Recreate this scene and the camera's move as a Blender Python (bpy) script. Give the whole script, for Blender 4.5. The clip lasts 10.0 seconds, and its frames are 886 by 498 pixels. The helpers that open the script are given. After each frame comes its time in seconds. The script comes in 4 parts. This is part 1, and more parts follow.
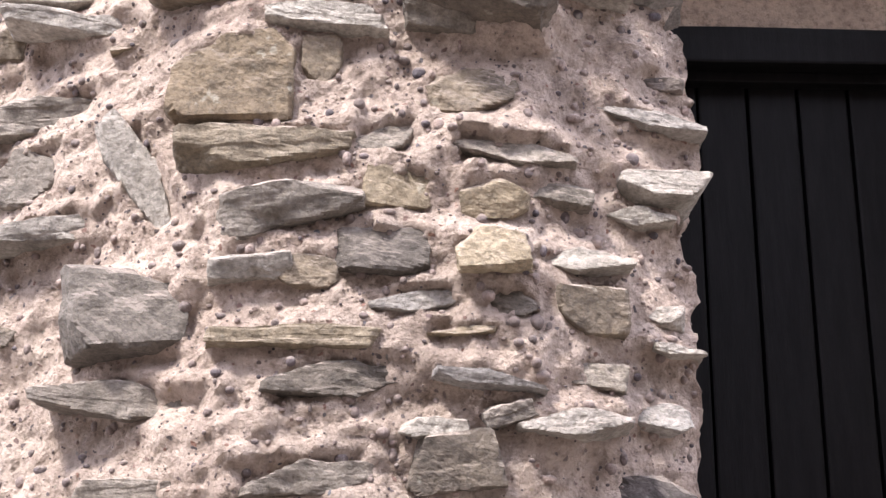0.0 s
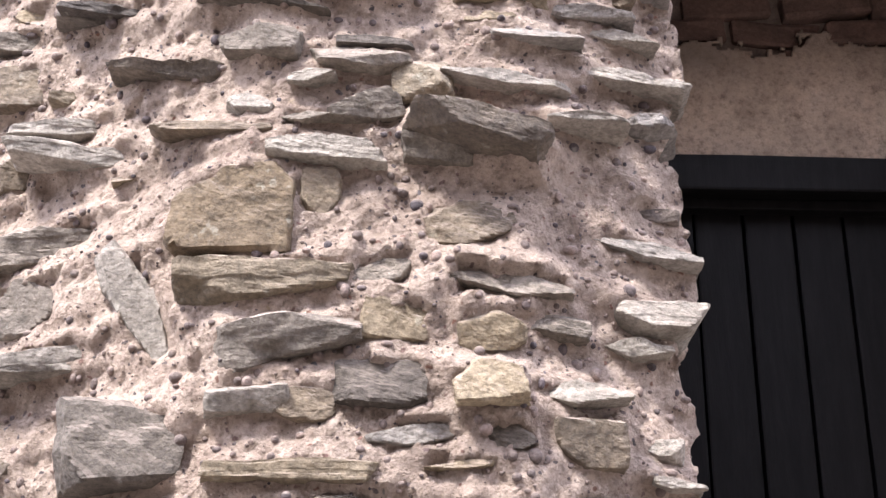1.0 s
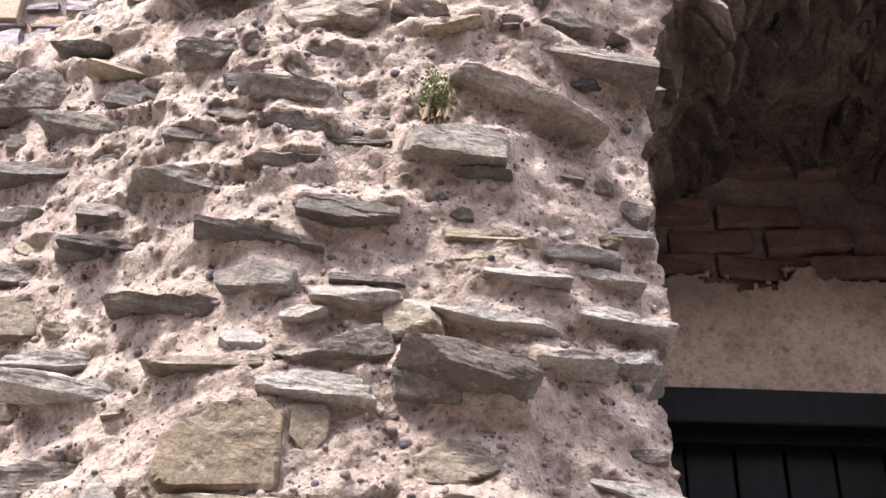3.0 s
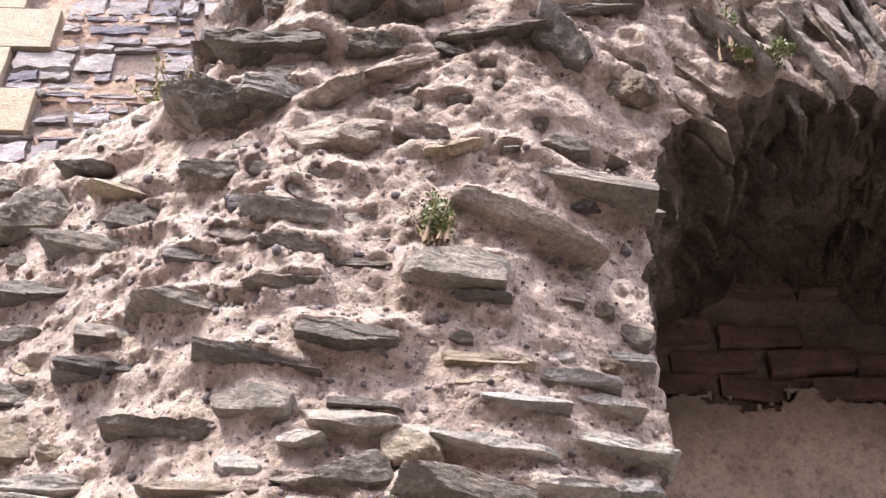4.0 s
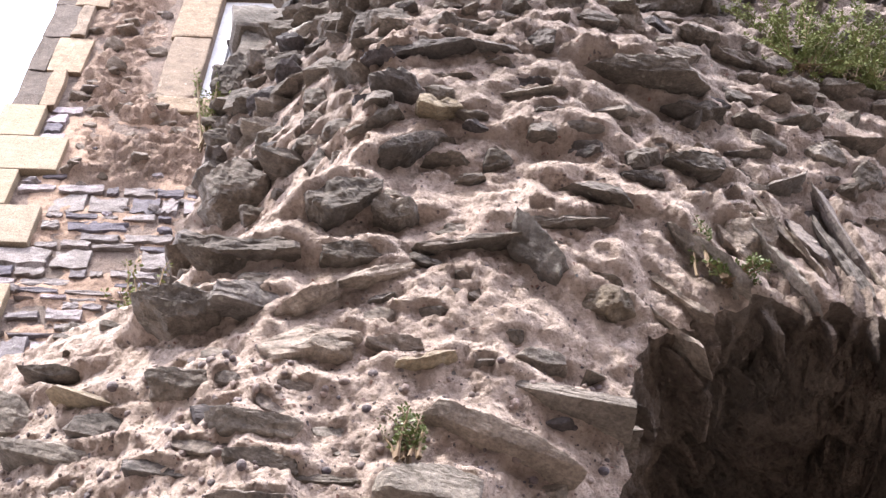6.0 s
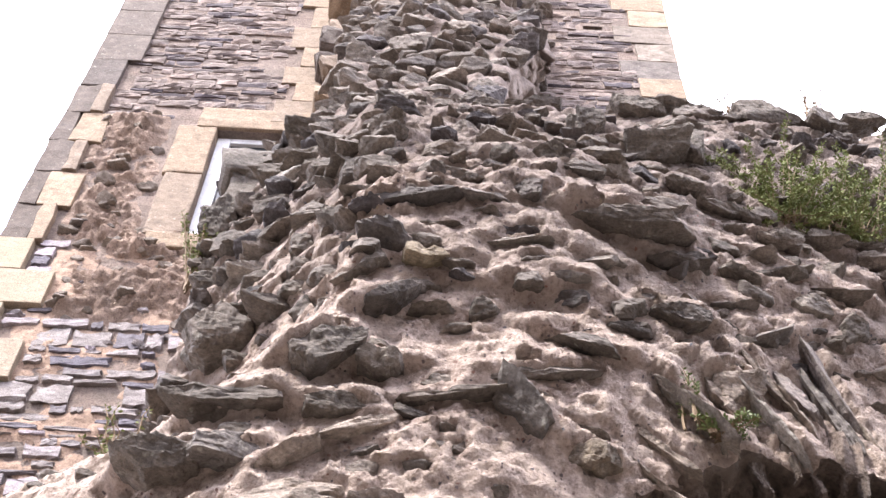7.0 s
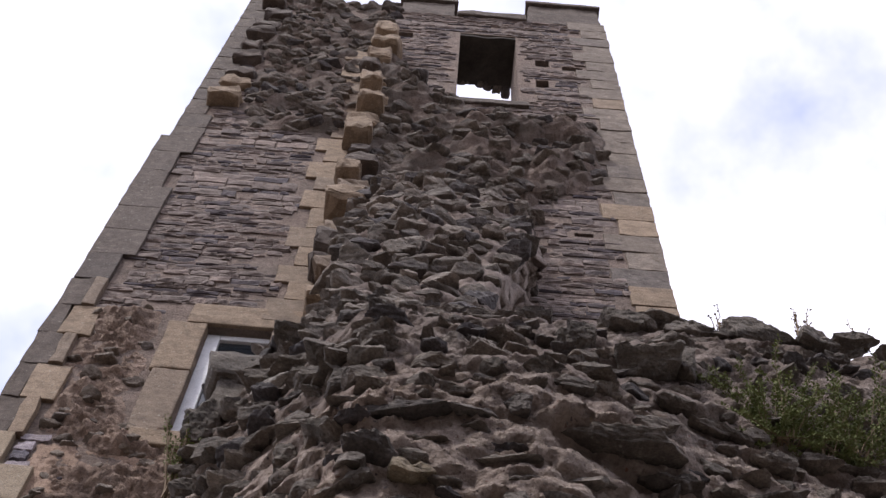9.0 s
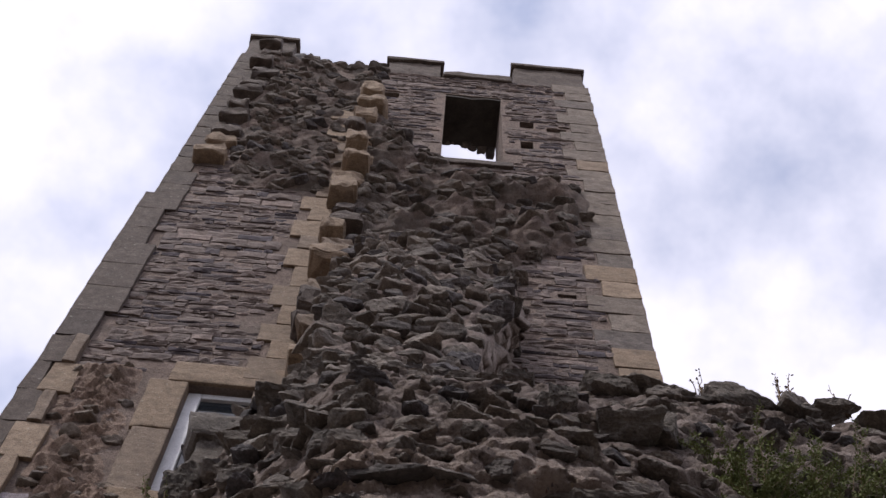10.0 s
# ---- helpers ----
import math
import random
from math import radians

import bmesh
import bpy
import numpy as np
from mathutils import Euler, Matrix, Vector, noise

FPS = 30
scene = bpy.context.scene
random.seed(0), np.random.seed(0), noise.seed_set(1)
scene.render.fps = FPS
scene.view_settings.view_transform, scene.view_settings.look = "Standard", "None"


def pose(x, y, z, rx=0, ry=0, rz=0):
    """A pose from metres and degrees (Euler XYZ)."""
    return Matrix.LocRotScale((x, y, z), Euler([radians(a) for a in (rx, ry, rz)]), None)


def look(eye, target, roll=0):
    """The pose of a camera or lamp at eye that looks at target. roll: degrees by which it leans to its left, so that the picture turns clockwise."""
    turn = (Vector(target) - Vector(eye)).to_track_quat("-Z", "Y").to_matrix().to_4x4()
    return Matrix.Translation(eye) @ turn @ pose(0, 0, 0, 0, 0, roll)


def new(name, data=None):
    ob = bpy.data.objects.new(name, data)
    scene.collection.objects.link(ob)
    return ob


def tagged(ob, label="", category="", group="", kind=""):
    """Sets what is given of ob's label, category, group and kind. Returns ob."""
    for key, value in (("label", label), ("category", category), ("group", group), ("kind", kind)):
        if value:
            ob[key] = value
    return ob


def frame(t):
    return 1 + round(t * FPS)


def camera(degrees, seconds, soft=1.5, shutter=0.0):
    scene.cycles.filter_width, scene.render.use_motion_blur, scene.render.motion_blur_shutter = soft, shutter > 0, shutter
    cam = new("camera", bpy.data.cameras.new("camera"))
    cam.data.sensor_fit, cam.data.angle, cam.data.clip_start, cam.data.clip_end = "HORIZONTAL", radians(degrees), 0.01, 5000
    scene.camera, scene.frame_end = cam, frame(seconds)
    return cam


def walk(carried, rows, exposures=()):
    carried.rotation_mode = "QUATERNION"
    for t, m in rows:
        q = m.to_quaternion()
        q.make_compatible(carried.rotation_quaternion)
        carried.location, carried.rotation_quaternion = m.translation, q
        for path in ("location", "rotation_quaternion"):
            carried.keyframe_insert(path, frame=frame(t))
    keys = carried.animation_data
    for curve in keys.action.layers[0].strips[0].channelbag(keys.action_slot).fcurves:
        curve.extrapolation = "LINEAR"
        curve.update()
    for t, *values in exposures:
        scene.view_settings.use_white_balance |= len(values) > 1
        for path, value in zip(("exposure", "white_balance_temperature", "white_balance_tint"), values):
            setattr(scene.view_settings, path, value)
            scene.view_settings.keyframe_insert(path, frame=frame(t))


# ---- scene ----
cam = camera(38.97, 10.0, soft=1.4)
# seconds, eye (m), yaw, pitch, lean to the left (degrees)
ROWS = [
    (0.0, -0.008, 0.046, 1.488, -0.00, 18.42, 0.97),
    (0.5, -0.007, 0.041, 1.498, 0.04, 20.99, 0.91),
    (1.0, -0.005, 0.036, 1.510, 0.10, 23.66, 1.03),
    (1.5, -0.005, 0.031, 1.517, -0.01, 26.07, 1.03),
    (2.0, -0.004, 0.022, 1.526, -0.09, 28.69, 1.20),
    (3.5, -0.001, 0.002, 1.550, 0.08, 35.64, 1.83),
    (4.0, 0.001, -0.000, 1.565, 0.25, 38.23, 2.05),
    (4.5, 0.002, 0.001, 1.580, 0.18, 40.64, 1.96),
    (5.0, 0.004, 0.006, 1.593, -0.29, 42.87, 2.01),
    (6.5, 0.003, 0.014, 1.631, -1.02, 50.08, 2.40),
    (7.0, 0.004, -0.000, 1.651, -1.35, 53.36, 2.57),
    (7.5, 0.005, -0.009, 1.661, -1.51, 55.95, 2.66),
    (8.0, 0.005, -0.015, 1.669, -1.48, 58.48, 3.20),
    (8.5, 0.004, -0.016, 1.685, -1.34, 60.53, 3.69),
    (9.0, 0.003, -0.016, 1.693, -1.17, 62.40, 4.30),
    (9.5, 0.005, -0.024, 1.697, -1.51, 64.00, 4.31),
    (10.0, 0.006, -0.029, 1.694, -2.38, 65.12, 3.78),
]
EXPOSURES = [(0.0, 1.2), (4.5, 1.25), (6.5, 1.28), (7.5, 1.1), (8.0, 0.6), (8.5, -0.05), (9.0, -0.7), (10.0, -1.1)]
walk(cam, [(t, pose(x, y, z, 90 + pitch, 0, yaw) @ pose(0, 0, 0, 0, 0, lean)) for t, x, y, z, yaw, pitch, lean in ROWS], EXPOSURES)

# ---- world, sun ----
SUN_EL, SUN_AZ = 55, -44          # degrees; azimuth from straight behind the camera, minus: to the left
world = bpy.data.worlds.new("sky")
scene.world = world
world.use_nodes = True
wn, wl = world.node_tree.nodes, world.node_tree.links
wn.clear()
w_out, w_bg = wn.new("ShaderNodeOutputWorld"), wn.new("ShaderNodeBackground")
w_sky, w_gain, w_mix = wn.new("ShaderNodeTexSky"), wn.new("ShaderNodeMix"), wn.new("ShaderNodeMix")
w_sky.sky_type, w_sky.sun_disc = "NISHITA", False
sun_dir = Vector((math.cos(radians(SUN_EL)) * math.sin(radians(SUN_AZ)), -math.cos(radians(SUN_EL)) * math.cos(radians(SUN_AZ)), math.sin(radians(SUN_EL))))
w_sky.sun_elevation, w_sky.sun_rotation = radians(SUN_EL), math.atan2(sun_dir.x, sun_dir.y)
w_gain.data_type, w_gain.blend_type = "RGBA", "MULTIPLY"
w_gain.inputs[0].default_value = 1.0
w_gain.inputs[7].default_value = (0.42, 0.41, 0.44, 1)
w_co, w_map, w_noise, w_ramp = wn.new("ShaderNodeTexCoord"), wn.new("ShaderNodeMapping"), wn.new("ShaderNodeTexNoise"), wn.new("ShaderNodeValToRGB")
w_map.inputs["Location"].default_value = (0.35, 0.2, 0.1)
w_noise.inputs["Scale"].default_value, w_noise.inputs["Detail"].default_value, w_noise.inputs["Roughness"].default_value = 3.2, 6, 0.55
w_ramp.color_ramp.elements[0].position, w_ramp.color_ramp.elements[1].position = 0.34, 0.56
w_ramp.color_ramp.elements[0].color = (0.30, 0.30, 0.30, 1)
w_mix.data_type = "RGBA"
w_mix.inputs[7].default_value = (2.4, 2.32, 2.66, 1)
wl.new(w_co.outputs["Generated"], w_map.inputs["Vector"])
wl.new(w_map.outputs[0], w_noise.inputs["Vector"])
wl.new(w_noise.outputs["Fac"], w_ramp.inputs[0])
wl.new(w_sky.outputs[0], w_gain.inputs[6])
wl.new(w_ramp.outputs[0], w_mix.inputs[0])
wl.new(w_gain.outputs[2], w_mix.inputs[6])
wl.new(w_mix.outputs[2], w_bg.inputs["Color"])
wl.new(w_bg.outputs[0], w_out.inputs[0])
w_bg.inputs["Strength"].default_value = 1.0
sun = new("sun", bpy.data.lights.new("sun", "SUN"))
sun.data.energy, sun.data.angle, sun.data.color = 4.4, radians(8), (1.0, 0.945, 0.90)
sun.matrix_world = look(sun_dir * 40, (0, 0, 0))


# ---- materials ----
def nodes_of(name):
    m = bpy.data.materials.new(name)
    m.use_nodes = True
    n, l = m.node_tree.nodes, m.node_tree.links
    return m, n, l, n["Principled BSDF"]


def ramp(n, l, fac, stops):
    r = n.new("ShaderNodeValToRGB")
    e = r.color_ramp.elements
    while len(e) < len(stops):
        e.new(0.5)
    for k, (p, c) in zip(e, stops):
        k.position, k.color = p, (*c, 1)
    l.new(fac, r.inputs[0])
    return r.outputs[0]


def noise_tex(n, l, co, scale, detail=5, rough=0.6):
    t = n.new("ShaderNodeTexNoise")
    t.inputs["Scale"].default_value, t.inputs["Detail"].default_value, t.inputs["Roughness"].default_value = scale, detail, rough
    l.new(co, t.inputs["Vector"])
    return t.outputs["Fac"]


def mixed(n, l, fac, a, b, how="MIX"):
    m = n.new("ShaderNodeMix")
    m.data_type, m.blend_type = "RGBA", how
    for slot, v in ((0, fac), (6, a), (7, b)):
        if isinstance(v, (int, float)):
            m.inputs[slot].default_value = v
        elif isinstance(v, tuple):
            m.inputs[slot].default_value = (*v, 1)
        else:
            l.new(v, m.inputs[slot])
    return m.outputs[2]


def bumped(n, l, bsdf, height, strength, distance, under=None):
    b = n.new("ShaderNodeBump")
    b.inputs["Strength"].default_value, b.inputs["Distance"].default_value = strength, distance
    l.new(height, b.inputs["Height"])
    if under is not None:
        l.new(under, b.inputs["Normal"])
    l.new(b.outputs[0], bsdf.inputs["Normal"])
    return b.outputs[0]


def place_of(n, l, squash=(1, 1, 1), local=False):
    t, m = n.new("ShaderNodeTexCoord"), n.new("ShaderNodeMapping")
    g = n.new("ShaderNodeNewGeometry")
    m.inputs["Scale"].default_value = squash
    l.new(t.outputs["Object"] if local else g.outputs["Position"], m.inputs["Vector"])
    return m.outputs[0]


def stone_material(name, dark, mid, light, spread=0.25, island=False, strata=1.5, moss=0.0, rough=0.85, dust=0.85, cool=0.75):
    """Weathered stone: two scales of mottling, bedding lines, lichen, tone that varies from piece to piece."""
    m, n, l, b = nodes_of(name)
    co, bed = place_of(n, l), place_of(n, l, (1, 1, strata))
    c = ramp(n, l, noise_tex(n, l, bed, 11, 8, 0.72), [(0.30, dark), (0.50, mid), (0.72, light)])
    fine = ramp(n, l, noise_tex(n, l, co, 120, 4, 0.7), [(0.30, (0.45, 0.45, 0.45)), (0.60, (1.15, 1.15, 1.15))])
    c = mixed(n, l, 0.8, c, fine, "MULTIPLY")
    if island:
        rnd = n.new("ShaderNodeNewGeometry").outputs["Random Per Island"]
    else:
        rnd = n.new("ShaderNodeObjectInfo").outputs["Random"]
    tone = ramp(n, l, rnd, [(0.0, (1 - spread, 1 - spread, 1 - spread * 0.8)), (0.35, (1, 0.97, 0.92)), (0.7, (1.02, 0.99, 0.96)), (1.0, (1 + spread, 1 + spread * 0.9, 1 + spread * cool))])
    c = mixed(n, l, 1.0, c, tone, "MULTIPLY")
    lich = ramp(n, l, noise_tex(n, l, co, 38, 3, 0.5), [(0.66, (0, 0, 0)), (0.74, (1, 1, 1))])
    c = mixed(n, l, mixed(n, l, 1.0, lich, (0.35, 0.35, 0.35), "MULTIPLY"), c, (0.50, 0.49, 0.42))
    if moss:
        grn = ramp(n, l, noise_tex(n, l, co, 9, 5, 0.6), [(0.55, (0, 0, 0)), (0.72, (moss, moss, moss))])
        c = mixed(n, l, grn, c, (0.10, 0.11, 0.045))
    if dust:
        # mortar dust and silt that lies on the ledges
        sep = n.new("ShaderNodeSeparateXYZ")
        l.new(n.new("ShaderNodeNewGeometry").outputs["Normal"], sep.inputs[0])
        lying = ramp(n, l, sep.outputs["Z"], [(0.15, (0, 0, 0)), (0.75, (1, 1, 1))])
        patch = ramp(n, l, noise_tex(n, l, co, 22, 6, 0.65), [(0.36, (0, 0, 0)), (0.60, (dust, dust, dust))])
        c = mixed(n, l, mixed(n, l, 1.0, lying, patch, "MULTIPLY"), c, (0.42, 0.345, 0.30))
    l.new(c, b.inputs["Base Color"])
    b.inputs["Roughness"].default_value = rough
    n1 = bumped(n, l, b, noise_tex(n, l, bed, 26, 8, 0.72), 1.0, 0.014)
    bumped(n, l, b, noise_tex(n, l, co, 150, 4, 0.7), 0.8, 0.005, n1)
    return m


def mortar_material(name, dark, mid, light, pebbles=True, soot=0.0, grain=0.03, crust=None, crust_width=0.45):
    """Lime mortar with grit: pink-buff ground, scattered dark and reddish pebbles, small pits."""
    m, n, l, b = nodes_of(name)
    co = place_of(n, l)
    c = ramp(n, l, noise_tex(n, l, co, 6, 9, 0.72), [(0.28, dark), (0.5, mid), (0.72, light)])
    fine = ramp(n, l, noise_tex(n, l, co, 85, 5, 0.68), [(0.34, (0.50, 0.46, 0.44)), (0.47, (0.95, 0.93, 0.92)), (0.64, (1.15, 1.13, 1.11))])
    c = mixed(n, l, 0.7, c, fine, "MULTIPLY")
    crumb = noise_tex(n, l, co, 27, 7, 0.74)
    c = mixed(n, l, 0.8, c, ramp(n, l, crumb, [(0.34, (0.52, 0.47, 0.45)), (0.46, (0.92, 0.89, 0.87)), (0.62, (1.10, 1.09, 1.08))]), "MULTIPLY")
    if soot:
        s = ramp(n, l, noise_tex(n, l, co, 2.6, 5, 0.65), [(0.42, (0, 0, 0)), (0.66, (soot, soot, soot))])
        c = mixed(n, l, s, c, (0.13, 0.115, 0.10))
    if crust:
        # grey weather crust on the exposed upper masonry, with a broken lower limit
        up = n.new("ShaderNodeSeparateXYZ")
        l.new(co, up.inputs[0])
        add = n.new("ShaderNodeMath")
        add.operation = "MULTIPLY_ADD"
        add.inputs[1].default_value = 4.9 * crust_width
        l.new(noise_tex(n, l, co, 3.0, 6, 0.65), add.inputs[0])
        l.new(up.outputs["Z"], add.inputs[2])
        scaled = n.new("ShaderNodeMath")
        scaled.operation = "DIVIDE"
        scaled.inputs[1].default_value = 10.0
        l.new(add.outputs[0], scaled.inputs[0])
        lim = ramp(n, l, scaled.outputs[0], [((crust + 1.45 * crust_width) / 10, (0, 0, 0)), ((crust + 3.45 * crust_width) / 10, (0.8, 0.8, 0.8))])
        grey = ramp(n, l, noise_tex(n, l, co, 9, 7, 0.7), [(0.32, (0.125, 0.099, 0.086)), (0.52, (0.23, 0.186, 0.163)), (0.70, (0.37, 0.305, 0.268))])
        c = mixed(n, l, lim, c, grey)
    grit = noise_tex(n, l, co, 75, 5, 0.66)
    if pebbles:
        v = n.new("ShaderNodeTexVoronoi")
        v.inputs["Scale"].default_value = 88
        v.inputs["Randomness"].default_value = 1.0
        warp = n.new("ShaderNodeTexNoise")
        warp.inputs["Scale"].default_value, warp.inputs["Detail"].default_value = 45, 3
        l.new(co, warp.inputs["Vector"])
        l.new(mixed(n, l, 0.022, co, warp.outputs["Color"], "ADD"), v.inputs["Vector"])
        keep = n.new("ShaderNodeSeparateColor")
        l.new(v.outputs["Color"], keep.inputs[0])
        few = ramp(n, l, keep.outputs[0], [(0.83, (0, 0, 0)), (0.87, (1, 1, 1))])
        spot = ramp(n, l, v.outputs["Distance"], [(0.26, (1, 1, 1)), (0.36, (0, 0, 0))])
        mask = mixed(n, l, 1.0, few, spot, "MULTIPLY")
        hue = ramp(n, l, keep.outputs[1], [(0.0, (0.10, 0.085, 0.09)), (0.4, (0.20, 0.15, 0.14)), (0.65, (0.30, 0.16, 0.12)), (0.9, (0.16, 0.16, 0.18)), (1.0, (0.46, 0.36, 0.25))])
        c = mixed(n, l, mask, c, hue)
        n1 = bumped(n, l, b, mask, 0.8, 0.006)
        n1 = bumped(n, l, b, crumb, 0.8, 0.026, n1)
        bumped(n, l, b, grit, 1.0, 0.020, n1)
    else:
        n1 = bumped(n, l, b, crumb, 0.8, grain * 1.3)
        bumped(n, l, b, grit, 1.0, grain, n1)
    l.new(c, b.inputs["Base Color"])
    b.inputs["Roughness"].default_value = 0.92
    return m


def plain_material(name, a, bb, scale=20, rough=0.8, bump=0.4, dist=0.004, squash=(1, 1, 1), metallic=0.0):
    m, n, l, b = nodes_of(name)
    co = place_of(n, l, squash)
    c = ramp(n, l, noise_tex(n, l, co, scale, 6, 0.65), [(0.3, a), (0.7, bb)])
    fine = ramp(n, l, noise_tex(n, l, co, scale * 8, 4, 0.7), [(0.3, (0.75, 0.75, 0.75)), (0.7, (1.15, 1.15, 1.15))])
    l.new(mixed(n, l, 0.7, c, fine, "MULTIPLY"), b.inputs["Base Color"])
    b.inputs["Roughness"].default_value, b.inputs["Metallic"].default_value = rough, metallic
    bumped(n, l, b, noise_tex(n, l, co, scale * 4, 5, 0.7), bump, dist)
    return m


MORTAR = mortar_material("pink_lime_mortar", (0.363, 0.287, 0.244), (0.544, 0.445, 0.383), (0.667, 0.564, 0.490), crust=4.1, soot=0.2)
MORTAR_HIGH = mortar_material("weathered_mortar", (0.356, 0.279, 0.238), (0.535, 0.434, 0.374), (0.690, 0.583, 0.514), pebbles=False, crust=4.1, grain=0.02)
RUBBLE_MORTAR = mortar_material("rough_wall_mortar", (0.252, 0.182, 0.140), (0.403, 0.298, 0.235), (0.542, 0.413, 0.333), pebbles=False, soot=0.3)
POINTING = mortar_material("tan_pointing", (0.234, 0.167, 0.123), (0.335, 0.240, 0.179), (0.402, 0.301, 0.232), pebbles=False, grain=0.012)
MORTAR_FAR = mortar_material("tower_mortar", (0.187, 0.143, 0.119), (0.286, 0.222, 0.187), (0.384, 0.308, 0.264), pebbles=False, soot=0.4)
# mottled brown rubble with the shade under the arch put into its colour
VAULT = mortar_material("shaded_vault_rubble", (0.107, 0.082, 0.066), (0.214, 0.165, 0.133), (0.352, 0.280, 0.228), pebbles=False, soot=0.6)
SCAR_MORTAR = mortar_material("scar_mortar", (0.129, 0.099, 0.085), (0.218, 0.166, 0.139), (0.356, 0.283, 0.238), pebbles=False, soot=0.7)
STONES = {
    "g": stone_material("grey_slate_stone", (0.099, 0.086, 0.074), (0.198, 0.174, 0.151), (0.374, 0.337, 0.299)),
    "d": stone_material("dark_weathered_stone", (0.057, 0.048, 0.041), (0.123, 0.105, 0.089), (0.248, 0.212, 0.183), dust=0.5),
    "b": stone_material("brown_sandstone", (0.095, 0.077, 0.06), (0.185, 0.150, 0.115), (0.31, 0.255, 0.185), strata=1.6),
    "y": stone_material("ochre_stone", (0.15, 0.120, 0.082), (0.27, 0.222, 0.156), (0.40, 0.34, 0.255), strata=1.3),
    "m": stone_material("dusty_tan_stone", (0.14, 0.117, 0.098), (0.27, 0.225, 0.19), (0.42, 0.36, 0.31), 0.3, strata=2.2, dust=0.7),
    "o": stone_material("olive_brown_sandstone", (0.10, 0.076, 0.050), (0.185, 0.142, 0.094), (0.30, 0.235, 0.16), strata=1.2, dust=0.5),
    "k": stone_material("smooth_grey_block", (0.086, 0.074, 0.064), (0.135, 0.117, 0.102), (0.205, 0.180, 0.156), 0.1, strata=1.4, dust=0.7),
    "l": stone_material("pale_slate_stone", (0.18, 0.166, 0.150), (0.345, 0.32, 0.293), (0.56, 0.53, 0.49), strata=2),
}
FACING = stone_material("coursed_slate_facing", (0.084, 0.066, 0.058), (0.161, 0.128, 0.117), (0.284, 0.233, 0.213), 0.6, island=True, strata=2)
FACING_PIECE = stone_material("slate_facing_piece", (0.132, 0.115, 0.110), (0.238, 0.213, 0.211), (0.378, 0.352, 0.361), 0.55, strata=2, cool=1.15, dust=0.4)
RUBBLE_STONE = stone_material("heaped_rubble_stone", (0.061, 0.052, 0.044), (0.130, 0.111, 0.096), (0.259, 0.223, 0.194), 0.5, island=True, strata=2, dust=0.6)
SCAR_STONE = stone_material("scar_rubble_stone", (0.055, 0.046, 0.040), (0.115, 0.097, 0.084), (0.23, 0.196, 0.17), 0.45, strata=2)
BUFF = stone_material("buff_ashlar", (0.143, 0.105, 0.075), (0.251, 0.188, 0.132), (0.334, 0.257, 0.187), 0.2, strata=1.5)
BUFF_NEW = stone_material("new_buff_ashlar", (0.261, 0.205, 0.144), (0.324, 0.261, 0.189), (0.378, 0.310, 0.236), 0.06, strata=1.5)
ASHLAR_DARK = stone_material("stained_grey_ashlar", (0.052, 0.039, 0.033), (0.090, 0.069, 0.058), (0.144, 0.114, 0.097), 0.12, strata=1)
QUOIN_GREY = stone_material("grey_brown_quoin", (0.098, 0.080, 0.065), (0.170, 0.140, 0.116), (0.264, 0.223, 0.187), 0.25, strata=1.5)
# near-black colour that stands for the shade under the opening's head
HEAD_SHADE = plain_material("head_shade_brown", (0.02, 0.016, 0.013), (0.05, 0.04, 0.032), 8, 0.85, 0.5, 0.006, (1, 1, 6))
BRICK = plain_material("sooty_red_brick", (0.09, 0.062, 0.052), (0.23, 0.14, 0.113), 16, 0.9, 0.7, 0.008)
BRICK_JOINT = plain_material("sooty_joint", (0.13, 0.10, 0.085), (0.27, 0.21, 0.175), 9, 0.95, 0.8, 0.012)
PLASTER = mortar_material("stained_plaster", (0.405, 0.321, 0.252), (0.608, 0.493, 0.394), (0.702, 0.590, 0.486), pebbles=False, soot=0.35, grain=0.004, crust=3.05, crust_width=0.12)
BLACK = plain_material("black_gloss_paint", (0.003, 0.003, 0.0035), (0.009, 0.0085, 0.0095), 9, 0.55, 0.35, 0.002, (6, 6, 0.7))
BLACK.node_tree.nodes["Principled BSDF"].inputs["Specular IOR Level"].default_value = 0.12
WHITE_WOOD = plain_material("white_painted_timber", (0.52, 0.52, 0.54), (0.72, 0.72, 0.73), 12, 0.55, 0.2, 0.002)
LEAF = plain_material("herb_leaf", (0.09, 0.115, 0.032), (0.21, 0.235, 0.085), 30, 0.85, 0.1, 0.001)
LEAF_BRIGHT = plain_material("fern_leaf", (0.06, 0.085, 0.02), (0.16, 0.20, 0.06), 40, 0.55, 0.1, 0.001)
STALK = plain_material("dry_stalk", (0.13, 0.085, 0.05), (0.24, 0.17, 0.10), 30, 0.8, 0.2, 0.001)
GROUND = plain_material("trodden_gravel", (0.11, 0.095, 0.08), (0.20, 0.175, 0.15), 4, 0.95, 0.8, 0.02)
glass_m, _, _, gb = nodes_of("dark_window_glass")
gb.inputs["Base Color"].default_value = (0.02, 0.025, 0.03, 1)
gb.inputs["Roughness"].default_value, gb.inputs["Specular IOR Level"].default_value = 0.06, 0.7
GLASS = glass_m


# ---- building helpers ----
def hashed(i, j, k, seed):
    h = (i * 374761393 + j * 668265263 + k * 2147483647 + seed * 974634777).astype(np.int64) & 0xFFFFFFFF
    h = ((h ^ (h >> 13)) * 1274126177) & 0xFFFFFFFF
    return ((h ^ (h >> 16)) & 0xFFFF) / 32767.5 - 1.0


